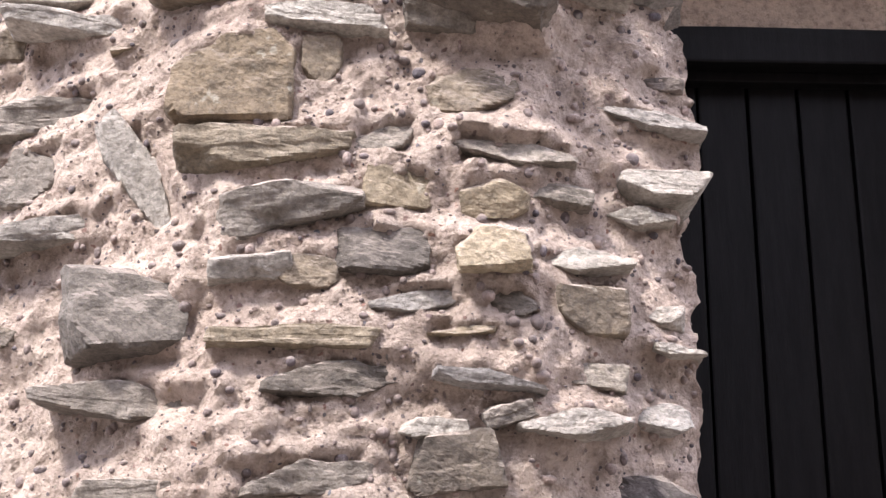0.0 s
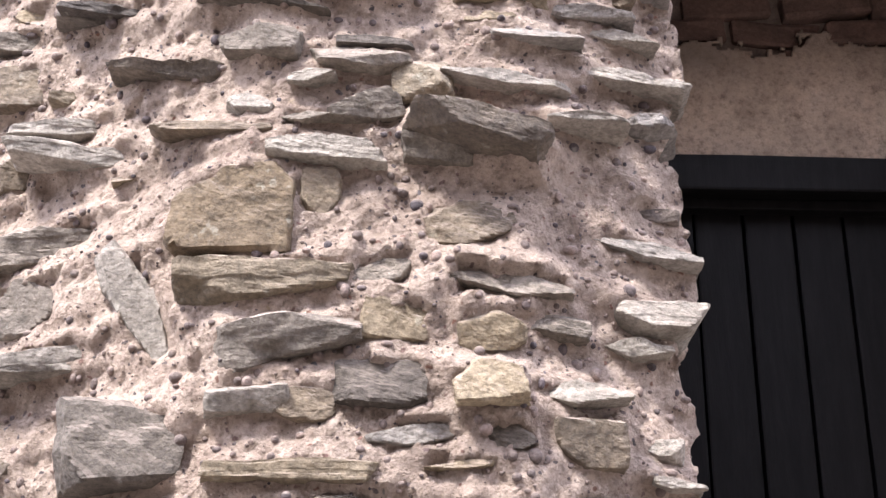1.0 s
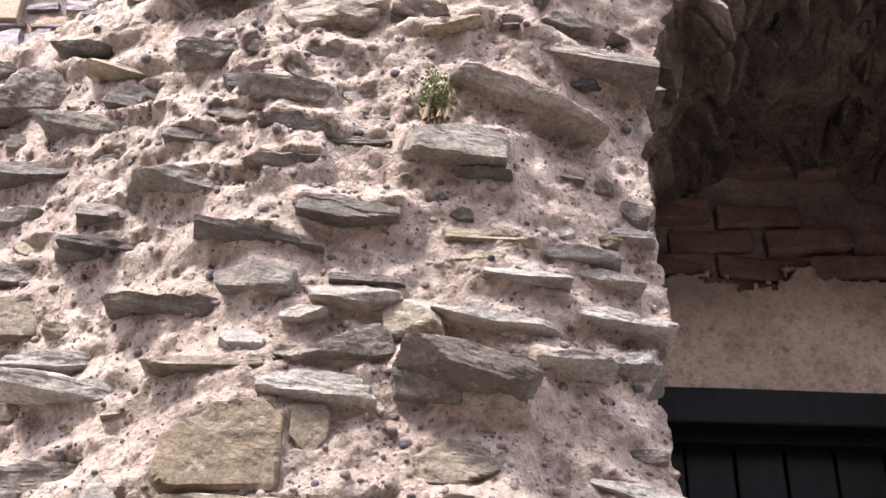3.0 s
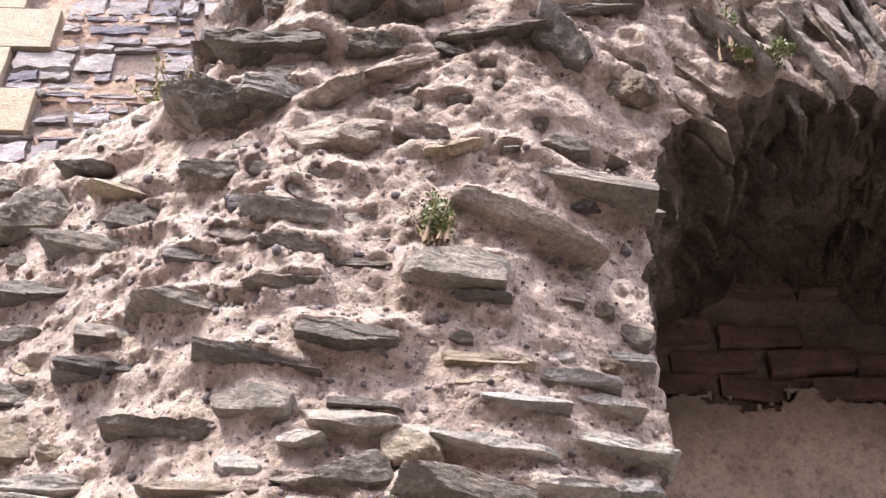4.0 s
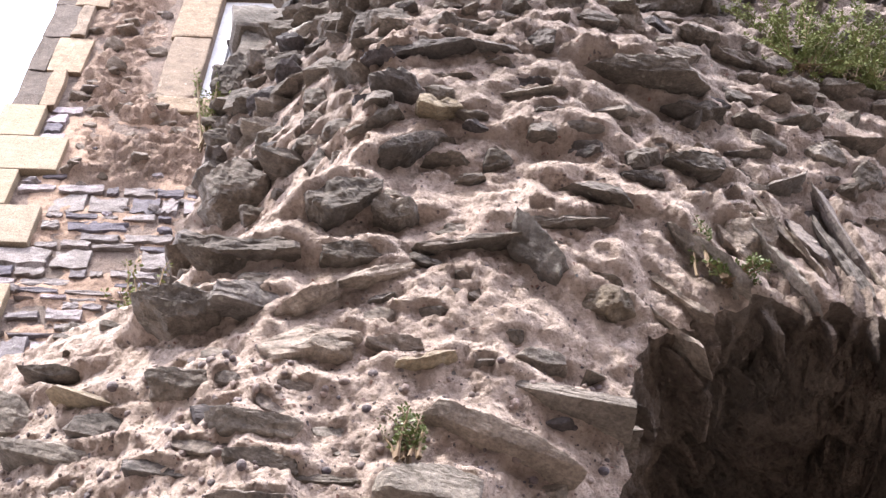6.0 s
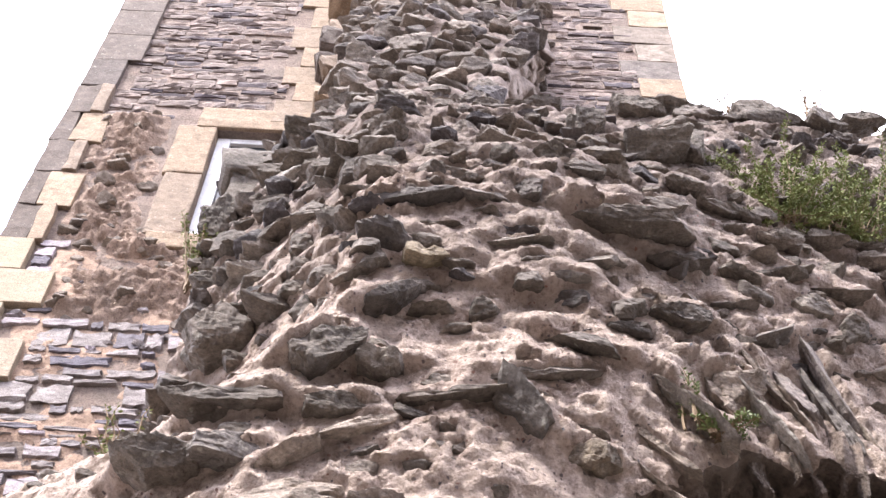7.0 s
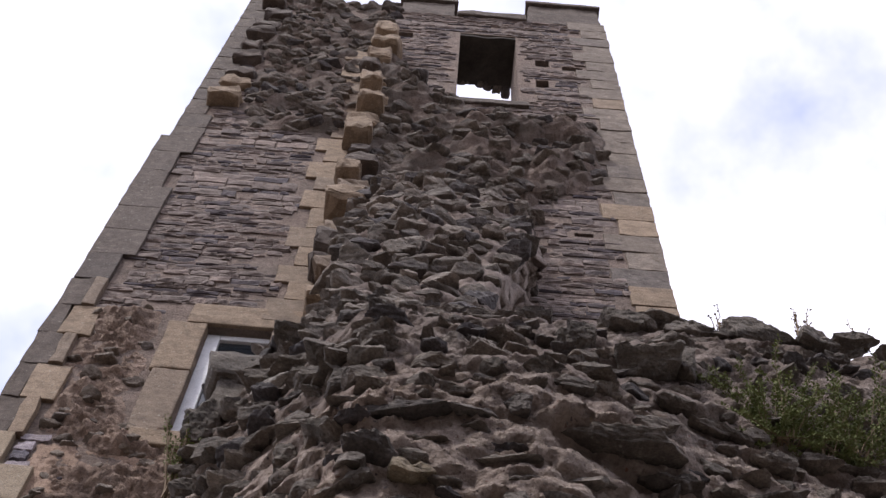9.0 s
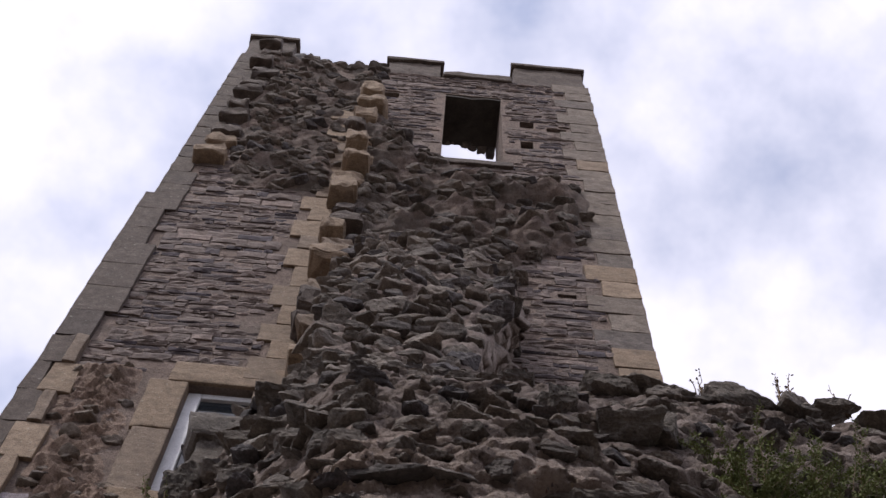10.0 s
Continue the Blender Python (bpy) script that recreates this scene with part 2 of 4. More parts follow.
def value_noise(p, seed=0):
    """Smooth noise in -1..1 at the rows of p."""
    f = np.floor(p)
    u = p - f
    u = u * u * u * (u * (u * 6 - 15) + 10)
    i, j, k = (f[:, a].astype(np.int64) for a in range(3))
    out = 0
    for a in (0, 1):
        for b in (0, 1):
            for c in (0, 1):
                w = (u[:, 0] if a else 1 - u[:, 0]) * (u[:, 1] if b else 1 - u[:, 1]) * (u[:, 2] if c else 1 - u[:, 2])
                out = out + w * hashed(i + a, j + b, k + c, seed)
    return out


def fractal(p, scale, octaves=4, gain=0.5, seed=0):
    out, amp = 0, 1.0
    for o in range(octaves):
        out = out + amp * value_noise(p * scale * 2.03 ** o + 17.3 * o, seed + o)
        amp *= gain
    return out


def mesh_of(name, verts, faces, material, smooth=False):
    me = bpy.data.meshes.new(name)
    me.from_pydata([tuple(v) for v in verts], [], [tuple(f) for f in faces])
    me.materials.append(material)
    if smooth:
        me.polygons.foreach_set("use_smooth", np.ones(len(me.polygons), dtype=bool))
    me.update()
    return me


def thing(name, label, category, group="", kind="", at=None):
    ob = new(name)
    if at is not None:
        ob.matrix_basis = at
    return tagged(ob, label, category, group, kind)


def piece(name, me, parent, m=None, label=""):
    ob = new(name, me)
    ob.parent = parent
    if m is not None:
        ob.matrix_basis = m
    return tagged(ob, label)


def part(name, bm, material, parent, label=""):
    me = bpy.data.meshes.new(name)
    bm.to_mesh(me)
    bm.free()
    me.materials.append(material)
    return piece(name, me, parent, None, label)


def block(x0, x1, y0, y1, z0, z1, bevel=0.006, wear=0.0, seed=0, cuts=0):
    """A worn block as a bmesh: bevelled edges, optionally rough faces."""
    bm = bmesh.new()
    bmesh.ops.create_cube(bm, size=1)
    for v in bm.verts:
        v.co = Vector(((x0 + x1) / 2 + v.co.x * (x1 - x0), (y0 + y1) / 2 + v.co.y * (y1 - y0), (z0 + z1) / 2 + v.co.z * (z1 - z0)))
    if bevel:
        bmesh.ops.bevel(bm, geom=bm.edges[:], offset=bevel, segments=2, affect="EDGES", profile=0.6)
    if cuts:
        bmesh.ops.subdivide_edges(bm, edges=bm.edges[:], cuts=cuts, use_grid_fill=True)
    if wear:
        p = np.array([v.co for v in bm.verts])
        d = np.stack([fractal(p, 9, 3, 0.5, seed + s) for s in (1, 31, 61)], 1) * wear
        for v, e in zip(bm.verts, d):
            v.co += Vector(e)
    return bm


def cube_sphere(n):
    """Directions and quads of a cube's faces, n by n each, welded."""
    index, dirs, quads = {}, [], []
    for axis in range(3):
        for sign in (-1, 1):
            grid = {}
            for i in range(n + 1):
                for j in range(n + 1):
                    c = [0, 0, 0]
                    c[axis], c[(axis + 1) % 3], c[(axis + 2) % 3] = sign * n, 2 * i - n, 2 * j - n
                    key = tuple(c)
                    if key not in index:
                        index[key] = len(dirs)
                        dirs.append([math.tan(a / n * 0.785) for a in c])
                    grid[i, j] = index[key]
            for i in range(n):
                for j in range(n):
                    q = (grid[i, j], grid[i + 1, j], grid[i + 1, j + 1], grid[i, j + 1])
                    quads.append(q if sign > 0 else q[::-1])
    d = np.array(dirs)
    return d / np.linalg.norm(d, axis=1)[:, None], quads


SPHERES = {n: cube_sphere(n) for n in (3, 5, 9, 18)}


# how a stone is broken, seen from the front: the directions of its split faces and how far out they lie
CLEAVAGE = {
    "box": [],
    "lens": [(0.5, 0.87, 0.66), (-0.5, 0.87, 0.66), (0.5, -0.87, 0.66), (-0.5, -0.87, 0.66)],
    "wr": [(0.45, 0.89, 0.62), (0.45, -0.89, 0.70)],
    "wl": [(-0.45, 0.89, 0.62), (-0.45, -0.89, 0.70)],
    "peak": [(0.6, 0.8, 0.62), (-0.6, 0.8, 0.62)],
    "oval": [(0.7, 0.7, 0.92), (-0.7, 0.7, 0.92), (0.7, -0.7, 0.92), (-0.7, -0.7, 0.92)],
}


def rock_points(w, d, h, seed, res=9, cut=0.75, rough=0.05, layers=0.03, skew=0.13, shape="box"):
    """An angular broken stone w x d x h: a box with skewed faces and random corners knocked off, then roughened along its bedding."""
    rng = np.random.default_rng(seed)
    dirs, quads = SPHERES[res]
    normals, dist = [], []
    for axis in range(3):
        for sign in (-1, 1):
            nrm = np.zeros(3)
            nrm[axis] = sign
            nrm += rng.normal(0, skew, 3)
            normals.append(nrm / np.linalg.norm(nrm))
            dist.append(rng.uniform(0.86, 1.0))
    for _ in range(9):
        nrm = rng.normal(0, 1, 3)
        normals.append(nrm / np.linalg.norm(nrm))
        dist.append(rng.uniform(cut + 0.18, 1.28))
    for x, z, far in CLEAVAGE[shape]:
        nrm = np.array([x, rng.normal(0, 0.12), z]) + rng.normal(0, 0.05, 3)
        normals.append(nrm / np.linalg.norm(nrm))
        dist.append(far * rng.uniform(0.9, 1.1))
    dots = dirs @ np.array(normals).T
    r = np.where(dots > 0.05, np.array(dist) / np.maximum(dots, 0.05), 9).min(axis=1)
    p = dirs * r[:, None] * np.array([w, d, h]) / 2
    size = (w * d * h) ** (1 / 3)
    off = rng.uniform(0, 50, 3)
    q = p + off
    # bedding: each lamina breaks off a little further in or out than the next
    if layers:
        lamina = p[:, 2] / h * rng.uniform(3, 6) + 0.9 * fractal(q, 1.6 / size, 2, 0.5, seed % 89)
        step_in = hashed(np.floor(lamina).astype(np.int64), np.full(len(p), seed), np.zeros(len(p), dtype=np.int64), 7)
        p[:, :2] *= (1 + layers * step_in)[:, None]
    chip = fractal(q, 2.0 / size, 2, 0.5, seed % 97)
    push = -np.maximum(chip - 0.25, 0) * rough * 2.2 * size + fractal(q, 6 / size, 4, 0.6, seed % 83) * rough * 0.45 * size
    p = p + dirs * push[:, None]
    return p, quads


def rock_mesh(name, w, d, h, seed, material, *shape):
    return mesh_of(name, *rock_points(w, d, h, seed, *shape), material)


# ---- the broken masonry spur ----
def surf(x, z):
    """The mean face of the broken masonry: how far back it lies at x, z."""
    y = np.interp(z, [0, 2.5, 3.3, 4.1, 4.37, 4.62, 4.82, 5.04, 5.25, 6.2, 7.4, 8.2, 9.6, 11, 12], [1.69, 1.685, 1.69, 1.665, 1.70, 1.79, 1.87, 1.97, 2.15, 2.72, 3.4, 3.75, 4.2, 4.7, 4.95])
    left = np.interp(z, [2.5, 3.4, 3.7, 4.1, 4.6, 5.3, 7], [-0.3, -0.30, -0.15, -0.10, -0.15, -0.25, -0.6])
    y = y + np.interp(z, [3.0, 3.4, 3.7, 4.4, 5.3], [0.45, 0.6, 1.0, 1.0, 0.8]) * np.maximum(left - x, 0)
    y = y + 0.40 * np.clip(x - 0.12, 0, 0.3) * np.interp(z, [2.9, 3.5], [1, 0.2])
    y = y - np.clip((x - 0.3) / 0.2, 0, 1) * np.interp(z, [5.04, 5.3, 5.6], [0, 0.2, 0])
    y = y + (0.9 * np.clip(np.abs(x - 0.1) - 0.3, 0, 1) ** 1.5 - 0.40) * np.interp(z, [7.6, 9.2, 11, 12], [0, 0.7, 1, 0.4])
    return y + 0.30 * np.clip(x - 0.38, 0, 1.2) * np.interp(z, [3.1, 3.6, 4.4, 4.9], [0.3, 1, 0.9, 0.1])


def left_edge(z):
    return np.interp(z, [0, 3.60, 3.68, 3.76, 3.85, 4.2, 4.9, 5.05, 5.2, 6.6, 7.4, 8.2, 9.6, 10.6, 12], [-1.35, -1.35, -0.75, -0.66, -0.60, -0.61, -0.70, -0.72, -0.45, -0.43, -0.50, -0.56, -0.66, -0.84, -0.86])


def right_edge(z):
    return np.interp(z, [5.10, 5.16, 7.2, 8.1, 9.6, 10.6, 11.2, 12], [2.6, 0.36, 0.33, 0.42, 0.70, 0.80, 0.84, 0.56])


def arch_top(x):
    """Underside of the broken arch over the doorway."""
    return np.interp(x, [0.345, 0.385, 0.41, 0.45, 0.54, 0.58, 0.66, 0.78, 0.89, 1.0, 1.1, 1.16], [2.92, 3.13, 3.22, 3.28, 3.31, 3.36, 3.405, 3.42, 3.43, 3.42, 3.3, 3.0])


def jamb(z):
    return 0.345 + 0.028 * np.interp(z, [1.7, 1.86, 2.03, 2.1, 2.21, 2.35, 2.45, 2.6, 2.75, 2.9], [0, 0.6, 0.7, -0.3, 1.1, 0.6, -0.1, 1.6, 1.0, 0.9])


COLLARS = []          # x, z, half width, half height, tilt, how proud: stones that the mortar laps


def relief(x, z):
    """How far the mortar stands proud of the mean face."""
    p = np.stack([x, np.full_like(x, 3.3), z], 1)
    coarse = np.interp(z, [2.8, 3.6, 5.0, 8.0], [0.55, 0.75, 0.8, 1.6])
    out = coarse * (0.030 * fractal(p * np.array([1, 1, 1.5]), 3.4, 3, 0.5, 5) + 0.014 * fractal(p * np.array([1, 1, 1.6]), 11, 3, 0.55, 9))
    ridge = 1 - np.abs(fractal(p * np.array([1, 1, 1.4]), 17, 3, 0.55, 15))
    out += np.interp(z, [2.6, 3.3, 4, 6], [0.007, 0.010, 0.009, 0.012]) * (ridge - 0.6) + np.interp(z, [2.6, 3.4], [0.0045, 0.0065]) * fractal(p, 42, 4, 0.72, 21)
    ragged = fractal(p, 34, 3, 0.65, 33)
    lap, wash, sink = np.zeros_like(out), np.zeros_like(out), np.full_like(out, 9.0)
    for cx, cz, hw, hh, tilt, proud in COLLARS:
        reach = max(hw, hh) + 0.14
        near = np.nonzero((np.abs(x - cx) < reach) & (np.abs(z - cz) < reach))[0]
        if len(near) == 0:
            continue
        dx, dz, a = x[near] - cx, z[near] - cz, radians(tilt)
        u, v = dx * math.cos(a) - dz * math.sin(a), dx * math.sin(a) + dz * math.cos(a)
        gap = np.hypot(np.maximum(np.abs(u) - hw * 0.78, 0), np.maximum(np.abs(v) - hh * 0.74, 0))
        high = min(max((cz - 2.9) / 0.6, 0), 1)
        # mortar slopes down onto the stones' backs; rain has washed it out from under them
        side = np.clip(v / hh + 0.3 - 0.5 * high, 0, 1)
        lap[near] = np.maximum(lap[near], proud * (1 - 0.4 * min(max(cz - 4.2, 0), 1)) * (0.22 + 0.30 * side - high * (0.20 - 0.48 * side)) * np.exp(-(gap / (0.028 + 0.060 * high * side)) ** 2))
        wash[near] = np.minimum(wash[near], -proud * 0.25 * high * (1 - side) * np.exp(-(gap / 0.04) ** 2))
        inner = np.minimum(hw * 0.80 - np.abs(u), hh * 0.76 - np.abs(v)) - 0.009 * ragged[near]
        sink[near] = np.where(inner > 0, np.minimum(sink[near], proud * 0.55 - np.minimum(inner, 0.03)), sink[near])
    out = np.minimum(out + lap + wash, sink)
    return out


def spur_mesh(name, x0, x1, z0, z1, step, material, back):
    """The mortar face over one stretch of height, with its cut edges carried back into the wall."""
    xs, zs = np.arange(x0, x1 + step / 2, step), np.arange(z0, z1 + step / 2, step)
    gx, gz = np.meshgrid(xs, zs)
    wob = 0.02 * value_noise(np.stack([gx.ravel() * 9, gz.ravel() * 9, np.zeros(gx.size)], 1), 3).reshape(gx.shape)
    keep = (gx > left_edge(gz) + wob) & (gx < right_edge(gz) + wob)
    keep &= ~((gx > jamb(gz) + wob * 0.4) & (gx < 1.16) & (gz < arch_top(gx) + wob))
    x, z = gx.ravel(), gz.ravel()
    y = surf(x, z) - relief(x, z)
    cell = keep[:-1, :-1] & keep[1:, :-1] & keep[:-1, 1:] & keep[1:, 1:]
    nx = len(xs)
    jj, ii = np.nonzero(cell)
    a = jj * nx + ii
    quads = np.stack([a, a + 1, a + 1 + nx, a + nx], 1)
    used = np.unique(quads)
    remap = np.full(x.size, -1)
    remap[used] = np.arange(len(used))
    verts = np.stack([x, y, z], 1)[used]
    quads = remap[quads]
    # ease the cut edges into smooth lines
    edges = np.concatenate([quads[:, [0, 1]], quads[:, [1, 2]], quads[:, [2, 3]], quads[:, [3, 0]]])
    key = np.sort(edges, 1)
    _, first, count = np.unique(key[:, 0] * len(verts) + key[:, 1], return_index=True, return_counts=True)
    rim = edges[first[count == 1]]
    rim = rim[np.abs(verts[rim[:, 0], 2] - z0) + np.abs(verts[rim[:, 1], 2] - z0) > 1e-6]
    ring = np.unique(rim)
    for _ in range(7):
        total, count = np.zeros_like(verts), np.zeros(len(verts))
        for a, b in ((0, 1), (1, 0)):
            np.add.at(total, rim[:, a], verts[rim[:, b]])
            np.add.at(count, rim[:, a], 1)
        mend = np.nonzero(count == 2)[0]
        verts[mend] = 0.5 * verts[mend] + 0.25 * total[mend]
    verts[ring] += 0.010 * np.stack([fractal(verts[ring], 30, 3, 0.6, s) for s in (81, 82, 83)], 1)
    rows, faces, face_count = [verts], [quads], len(quads)
    last = {v: v for v in ring}
    base = len(verts)
    steps = max(4, int(back / (step * 2.2)))
    for s in range(1, steps + 1):
        far = s / steps
        p = verts[ring].copy()
        p[:, 1] = p[:, 1] + far * back
        rough = min(1.0, far * 6)
        q = p * np.array([1, 1, 1])
        p[:, 0] += rough * 0.045 * (step / 0.009) ** 0.8 * fractal(q, 5, 4, 0.6, 41)
        p[:, 2] += rough * 0.055 * (step / 0.009) ** 0.8 * fractal(q, 5, 4, 0.6, 51)
        rows.append(p)
        nxt = {v: base + k for k, v in enumerate(ring)}
        faces.append(np.array([[last[b], last[a], nxt[a], nxt[b]] for a, b in rim]))
        last, base = nxt, base + len(ring)
    verts, quads = np.concatenate(rows), np.concatenate(faces)
    me = bpy.data.meshes.new(name)
    me.from_pydata(verts.tolist(), [], quads.tolist())
    me.materials.append(material)
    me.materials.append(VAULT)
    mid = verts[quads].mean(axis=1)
    # the arch's inward faces take the rubble that is coloured darker for shade
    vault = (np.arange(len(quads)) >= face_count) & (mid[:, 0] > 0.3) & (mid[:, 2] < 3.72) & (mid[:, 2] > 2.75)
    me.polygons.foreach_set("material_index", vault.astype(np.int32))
    me.polygons.foreach_set("use_smooth", np.ones(len(me.polygons), dtype=bool))
    me.update()
    return me


spur = thing("ruined_wall", "broken rubble wall of grey slate in pink mortar, beside a dark doorway", "ruined wall", kind="structure")
STONE_COUNT = [0]


def st(x, z, w, h, tilt, kind, proud, shape="box", heap=None):
    """One stone bedded in the spur's face; far ones are heaped into one mesh."""
    STONE_COUNT[0] += 1
    seed = 1000 + STONE_COUNT[0] * 7
    w, h = w * (1.16 if shape == "box" else 1.24), h * (1.20 if shape in ("box", "oval") else 1.36)
    d = min(max(0.10, 0.8 * w), 0.30, 0.07 + 1.6 * h) + proud * 0.5
    COLLARS.append((x, z, w / 2, h / 2, tilt, proud))
    high = float(np.interp(z, [2.9, 3.5], [0, 1]))
    proud *= float(np.interp(z, [2.4, 2.7, 3.4, 3.8], [1, 0.8, 0.8, 1]))
    rng = np.random.default_rng(seed)
    pitch = rng.uniform(-6, 6) + 18 * high
    y = float(surf(x, z)) - proud + d / 2 * math.cos(radians(pitch))
    at = pose(x, y, z + d / 2 * math.sin(radians(pitch)), pitch, tilt, rng.uniform(-6, 6))
    look_of = (0.86 - 0.22 * high, 0.04 + 0.035 * high, 0.012 + 0.010 * high, 0.08 + 0.14 * high, shape)
    if heap is None:
        piece("stone", rock_mesh("stone", w, d, h, seed, STONES[kind], 18, *look_of), spur, at)
    else:
        p, quads = rock_points(w, d, h, seed, 9, *look_of)
        m = np.array(at)
        heap[1].extend(tuple(k + len(heap[0]) for k in q) for q in quads)
        heap[0].extend((p @ m[:3, :3].T + m[:3, 3]).tolist())


st(-0.573, 2.701, 0.180, 0.032, 3, 'g', 0.025, 'lens')
st(-0.736, 2.688, 0.093, 0.037, 0, 'g', 0.02, 'box')
st(-0.289, 2.579, 0.114, 0.044, 4, 'g', 0.03, 'peak')
st(-0.413, 2.551, 0.241, 0.033, 5, 'd', 0.03, 'wl')
st(-0.734, 2.602, 0.091, 0.073, 0, 'b', 0.025, 'box')
st(-0.147, 2.550, 0.148, 0.039, 2, 'g', 0.02, 'box')
st(-0.122, 2.578, 0.105, 0.016, 2, 'd', 0.022, 'box')
st(-0.206, 2.509, 0.062, 0.024, -5, 'l', 0.03, 'lens')
st(-0.131, 2.458, 0.098, 0.041, -15, 'g', 0.02, 'wl')
st(-0.592, 2.490, 0.220, 0.030, -8, 'l', 0.025, 'lens')
st(-0.350, 2.430, 0.189, 0.017, 2, 'b', 0.025, 'box')
st(-0.216, 2.443, 0.077, 0.022, 0, 'g', 0.015, 'lens')
st(-0.186, 2.389, 0.143, 0.033, 3, 'l', 0.03, 'wl')
st(-0.568, 2.432, 0.248, 0.032, 6, 'l', 0.03, 'box')
st(-0.717, 2.434, 0.065, 0.057, 0, 'b', 0.015, 'box')
st(-0.312, 2.296, 0.166, 0.127, -4, 'o', 0.03, 'box')
# nearly flush brown oval, drawn in place of a soft brown hollow
st(-0.192, 2.324, 0.054, 0.082, 0, 'b', 0.004, 'oval')
st(0.044, 2.409, 0.196, 0.034, 14, 'b', 0.09, 'box')
st(0.205, 2.447, 0.103, 0.022, 4, 'l', 0.06, 'peak')
st(0.308, 2.470, 0.078, 0.036, -5, 'l', 0.05, 'lens')
st(0.279, 2.551, 0.179, 0.021, 10, 'l', 0.035, 'wr')
st(-0.042, 2.513, 0.087, 0.070, 2, 'y', 0.014, 'box')
st(0.088, 2.514, 0.173, 0.026, 6, 'l', 0.02, 'lens')
st(-0.022, 2.391, 0.093, 0.033, 5, 'g', 0.015, 'box')
st(0.025, 2.273, 0.125, 0.069, 2, 'b', 0.012, 'oval')
st(-0.634, 2.294, 0.200, 0.062, -4, 'g', 0.02, 'wr')
st(-0.443, 2.150, 0.195, 0.070, 63, 'l', 0.015, 'lens')
st(-0.652, 2.189, 0.114, 0.083, -6, 'g', 0.02, 'oval')
st(-0.252, 2.180, 0.235, 0.059, -5, 'y', 0.03, 'wr')
st(-0.096, 2.195, 0.079, 0.043, -8, 'g', 0.015, 'lens')
st(0.089, 2.177, 0.157, 0.040, 5, 'g', 0.02, 'lens')
st(-0.073, 2.118, 0.094, 0.057, 8, 'y', 0.015, 'box')
st(-0.223, 2.081, 0.189, 0.059, -8, 'g', 0.03, 'wr')
st(0.066, 2.106, 0.084, 0.051, 3, 'y', 0.02, 'oval')
st(0.161, 2.119, 0.069, 0.035, 0, 'g', 0.015, 'box')
st(-0.572, 2.096, 0.219, 0.045, -10, 'l', 0.03, 'lens')
st(-0.092, 2.031, 0.134, 0.062, 5, 'd', 0.025, 'box')
st(0.056, 2.022, 0.089, 0.057, -2, 'y', 0.05, 'box')
st(0.177, 2.022, 0.130, 0.038, 2, 'l', 0.03, 'lens')
st(-0.275, 2.000, 0.109, 0.038, -2, 'l', 0.02, 'box')
st(-0.186, 1.999, 0.074, 0.045, 0, 'b', 0.015, 'oval')
st(-0.446, 1.954, 0.164, 0.115, -3, 'k', 0.05, 'box')
st(-0.052, 1.957, 0.115, 0.026, -4, 'l', 0.02, 'lens')
st(0.086, 1.957, 0.071, 0.036, 0, 'd', 0.012, 'oval')
st(0.200, 1.953, 0.082, 0.068, 2, 'b', 0.035, 'box')
st(-0.214, 1.904, 0.221, 0.028, -2, 'y', 0.03, 'box')
st(0.297, 2.158, 0.123, 0.043, 0, 'l', 0.04, 'box')
st(0.289, 2.257, 0.144, 0.026, 10, 'l', 0.03, 'lens')
st(0.274, 2.108, 0.082, 0.030, 4, 'l', 0.02, 'lens')
st(0.321, 2.325, 0.066, 0.022, 5, 'm', 0.02, 'lens')
st(0.314, 1.960, 0.050, 0.028, 0, 'l', 0.02, 'box')
st(0.321, 1.907, 0.069, 0.016, 8, 'l', 0.045, 'lens')
st(0.025, 1.916, 0.084, 0.016, -4, 'y', 0.02, 'lens')
st(-0.152, 1.848, 0.174, 0.057, -8, 'd', 0.02, 'lens')
st(-0.432, 1.824, 0.249, 0.055, 4, 'g', 0.025, 'lens')
st(-0.007, 1.785, 0.083, 0.028, 0, 'l', 0.02, 'oval')
st(0.016, 1.739, 0.112, 0.062, -3, 'b', 0.015, 'box')
st(0.045, 1.851, 0.140, 0.022, 8, 'l', 0.03, 'lens')
st(0.079, 1.804, 0.062, 0.029, -20, 'g', 0.02, 'box')
st(0.178, 1.795, 0.125, 0.034, -5, 'l', 0.05, 'lens')
st(0.214, 1.869, 0.070, 0.034, 4, 'g', 0.015, 'box')
st(-0.184, 1.720, 0.178, 0.054, -12, 'g', 0.02, 'lens')
st(-0.420, 1.703, 0.160, 0.025, -3, 'g', 0.025, 'box')
st(0.290, 1.815, 0.074, 0.037, 0, 'l', 0.02, 'oval')
st(-0.651, 1.936, 0.040, 0.031, 0, 'b', 0.02, 'oval')
st(-0.759, 2.910, 0.182, 0.034, 8, 'd', 0.05, 'wr')
st(-0.407, 2.783, 0.229, 0.027, 10, 'g', 0.05, 'wr')
st(-0.575, 2.771, 0.132, 0.039, 2, 'g', 0.03, 'box')
st(-0.775, 2.817, 0.113, 0.033, 0, 'g', 0.03, 'lens')
st(-0.308, 2.652, 0.181, 0.017, 10, 'd', 0.044, 'lens')
st(-0.564, 2.694, 0.158, 0.023, 3, 'd', 0.05, 'lens')
st(-0.147, 2.692, 0.155, 0.040, 4, 'd', 0.06, 'lens')
st(0.033, 2.706, 0.033, 0.016, 0, 'd', 0.02, 'oval')
st(-0.271, 2.791, 0.124, 0.023, -8, 'g', 0.05, 'lens')
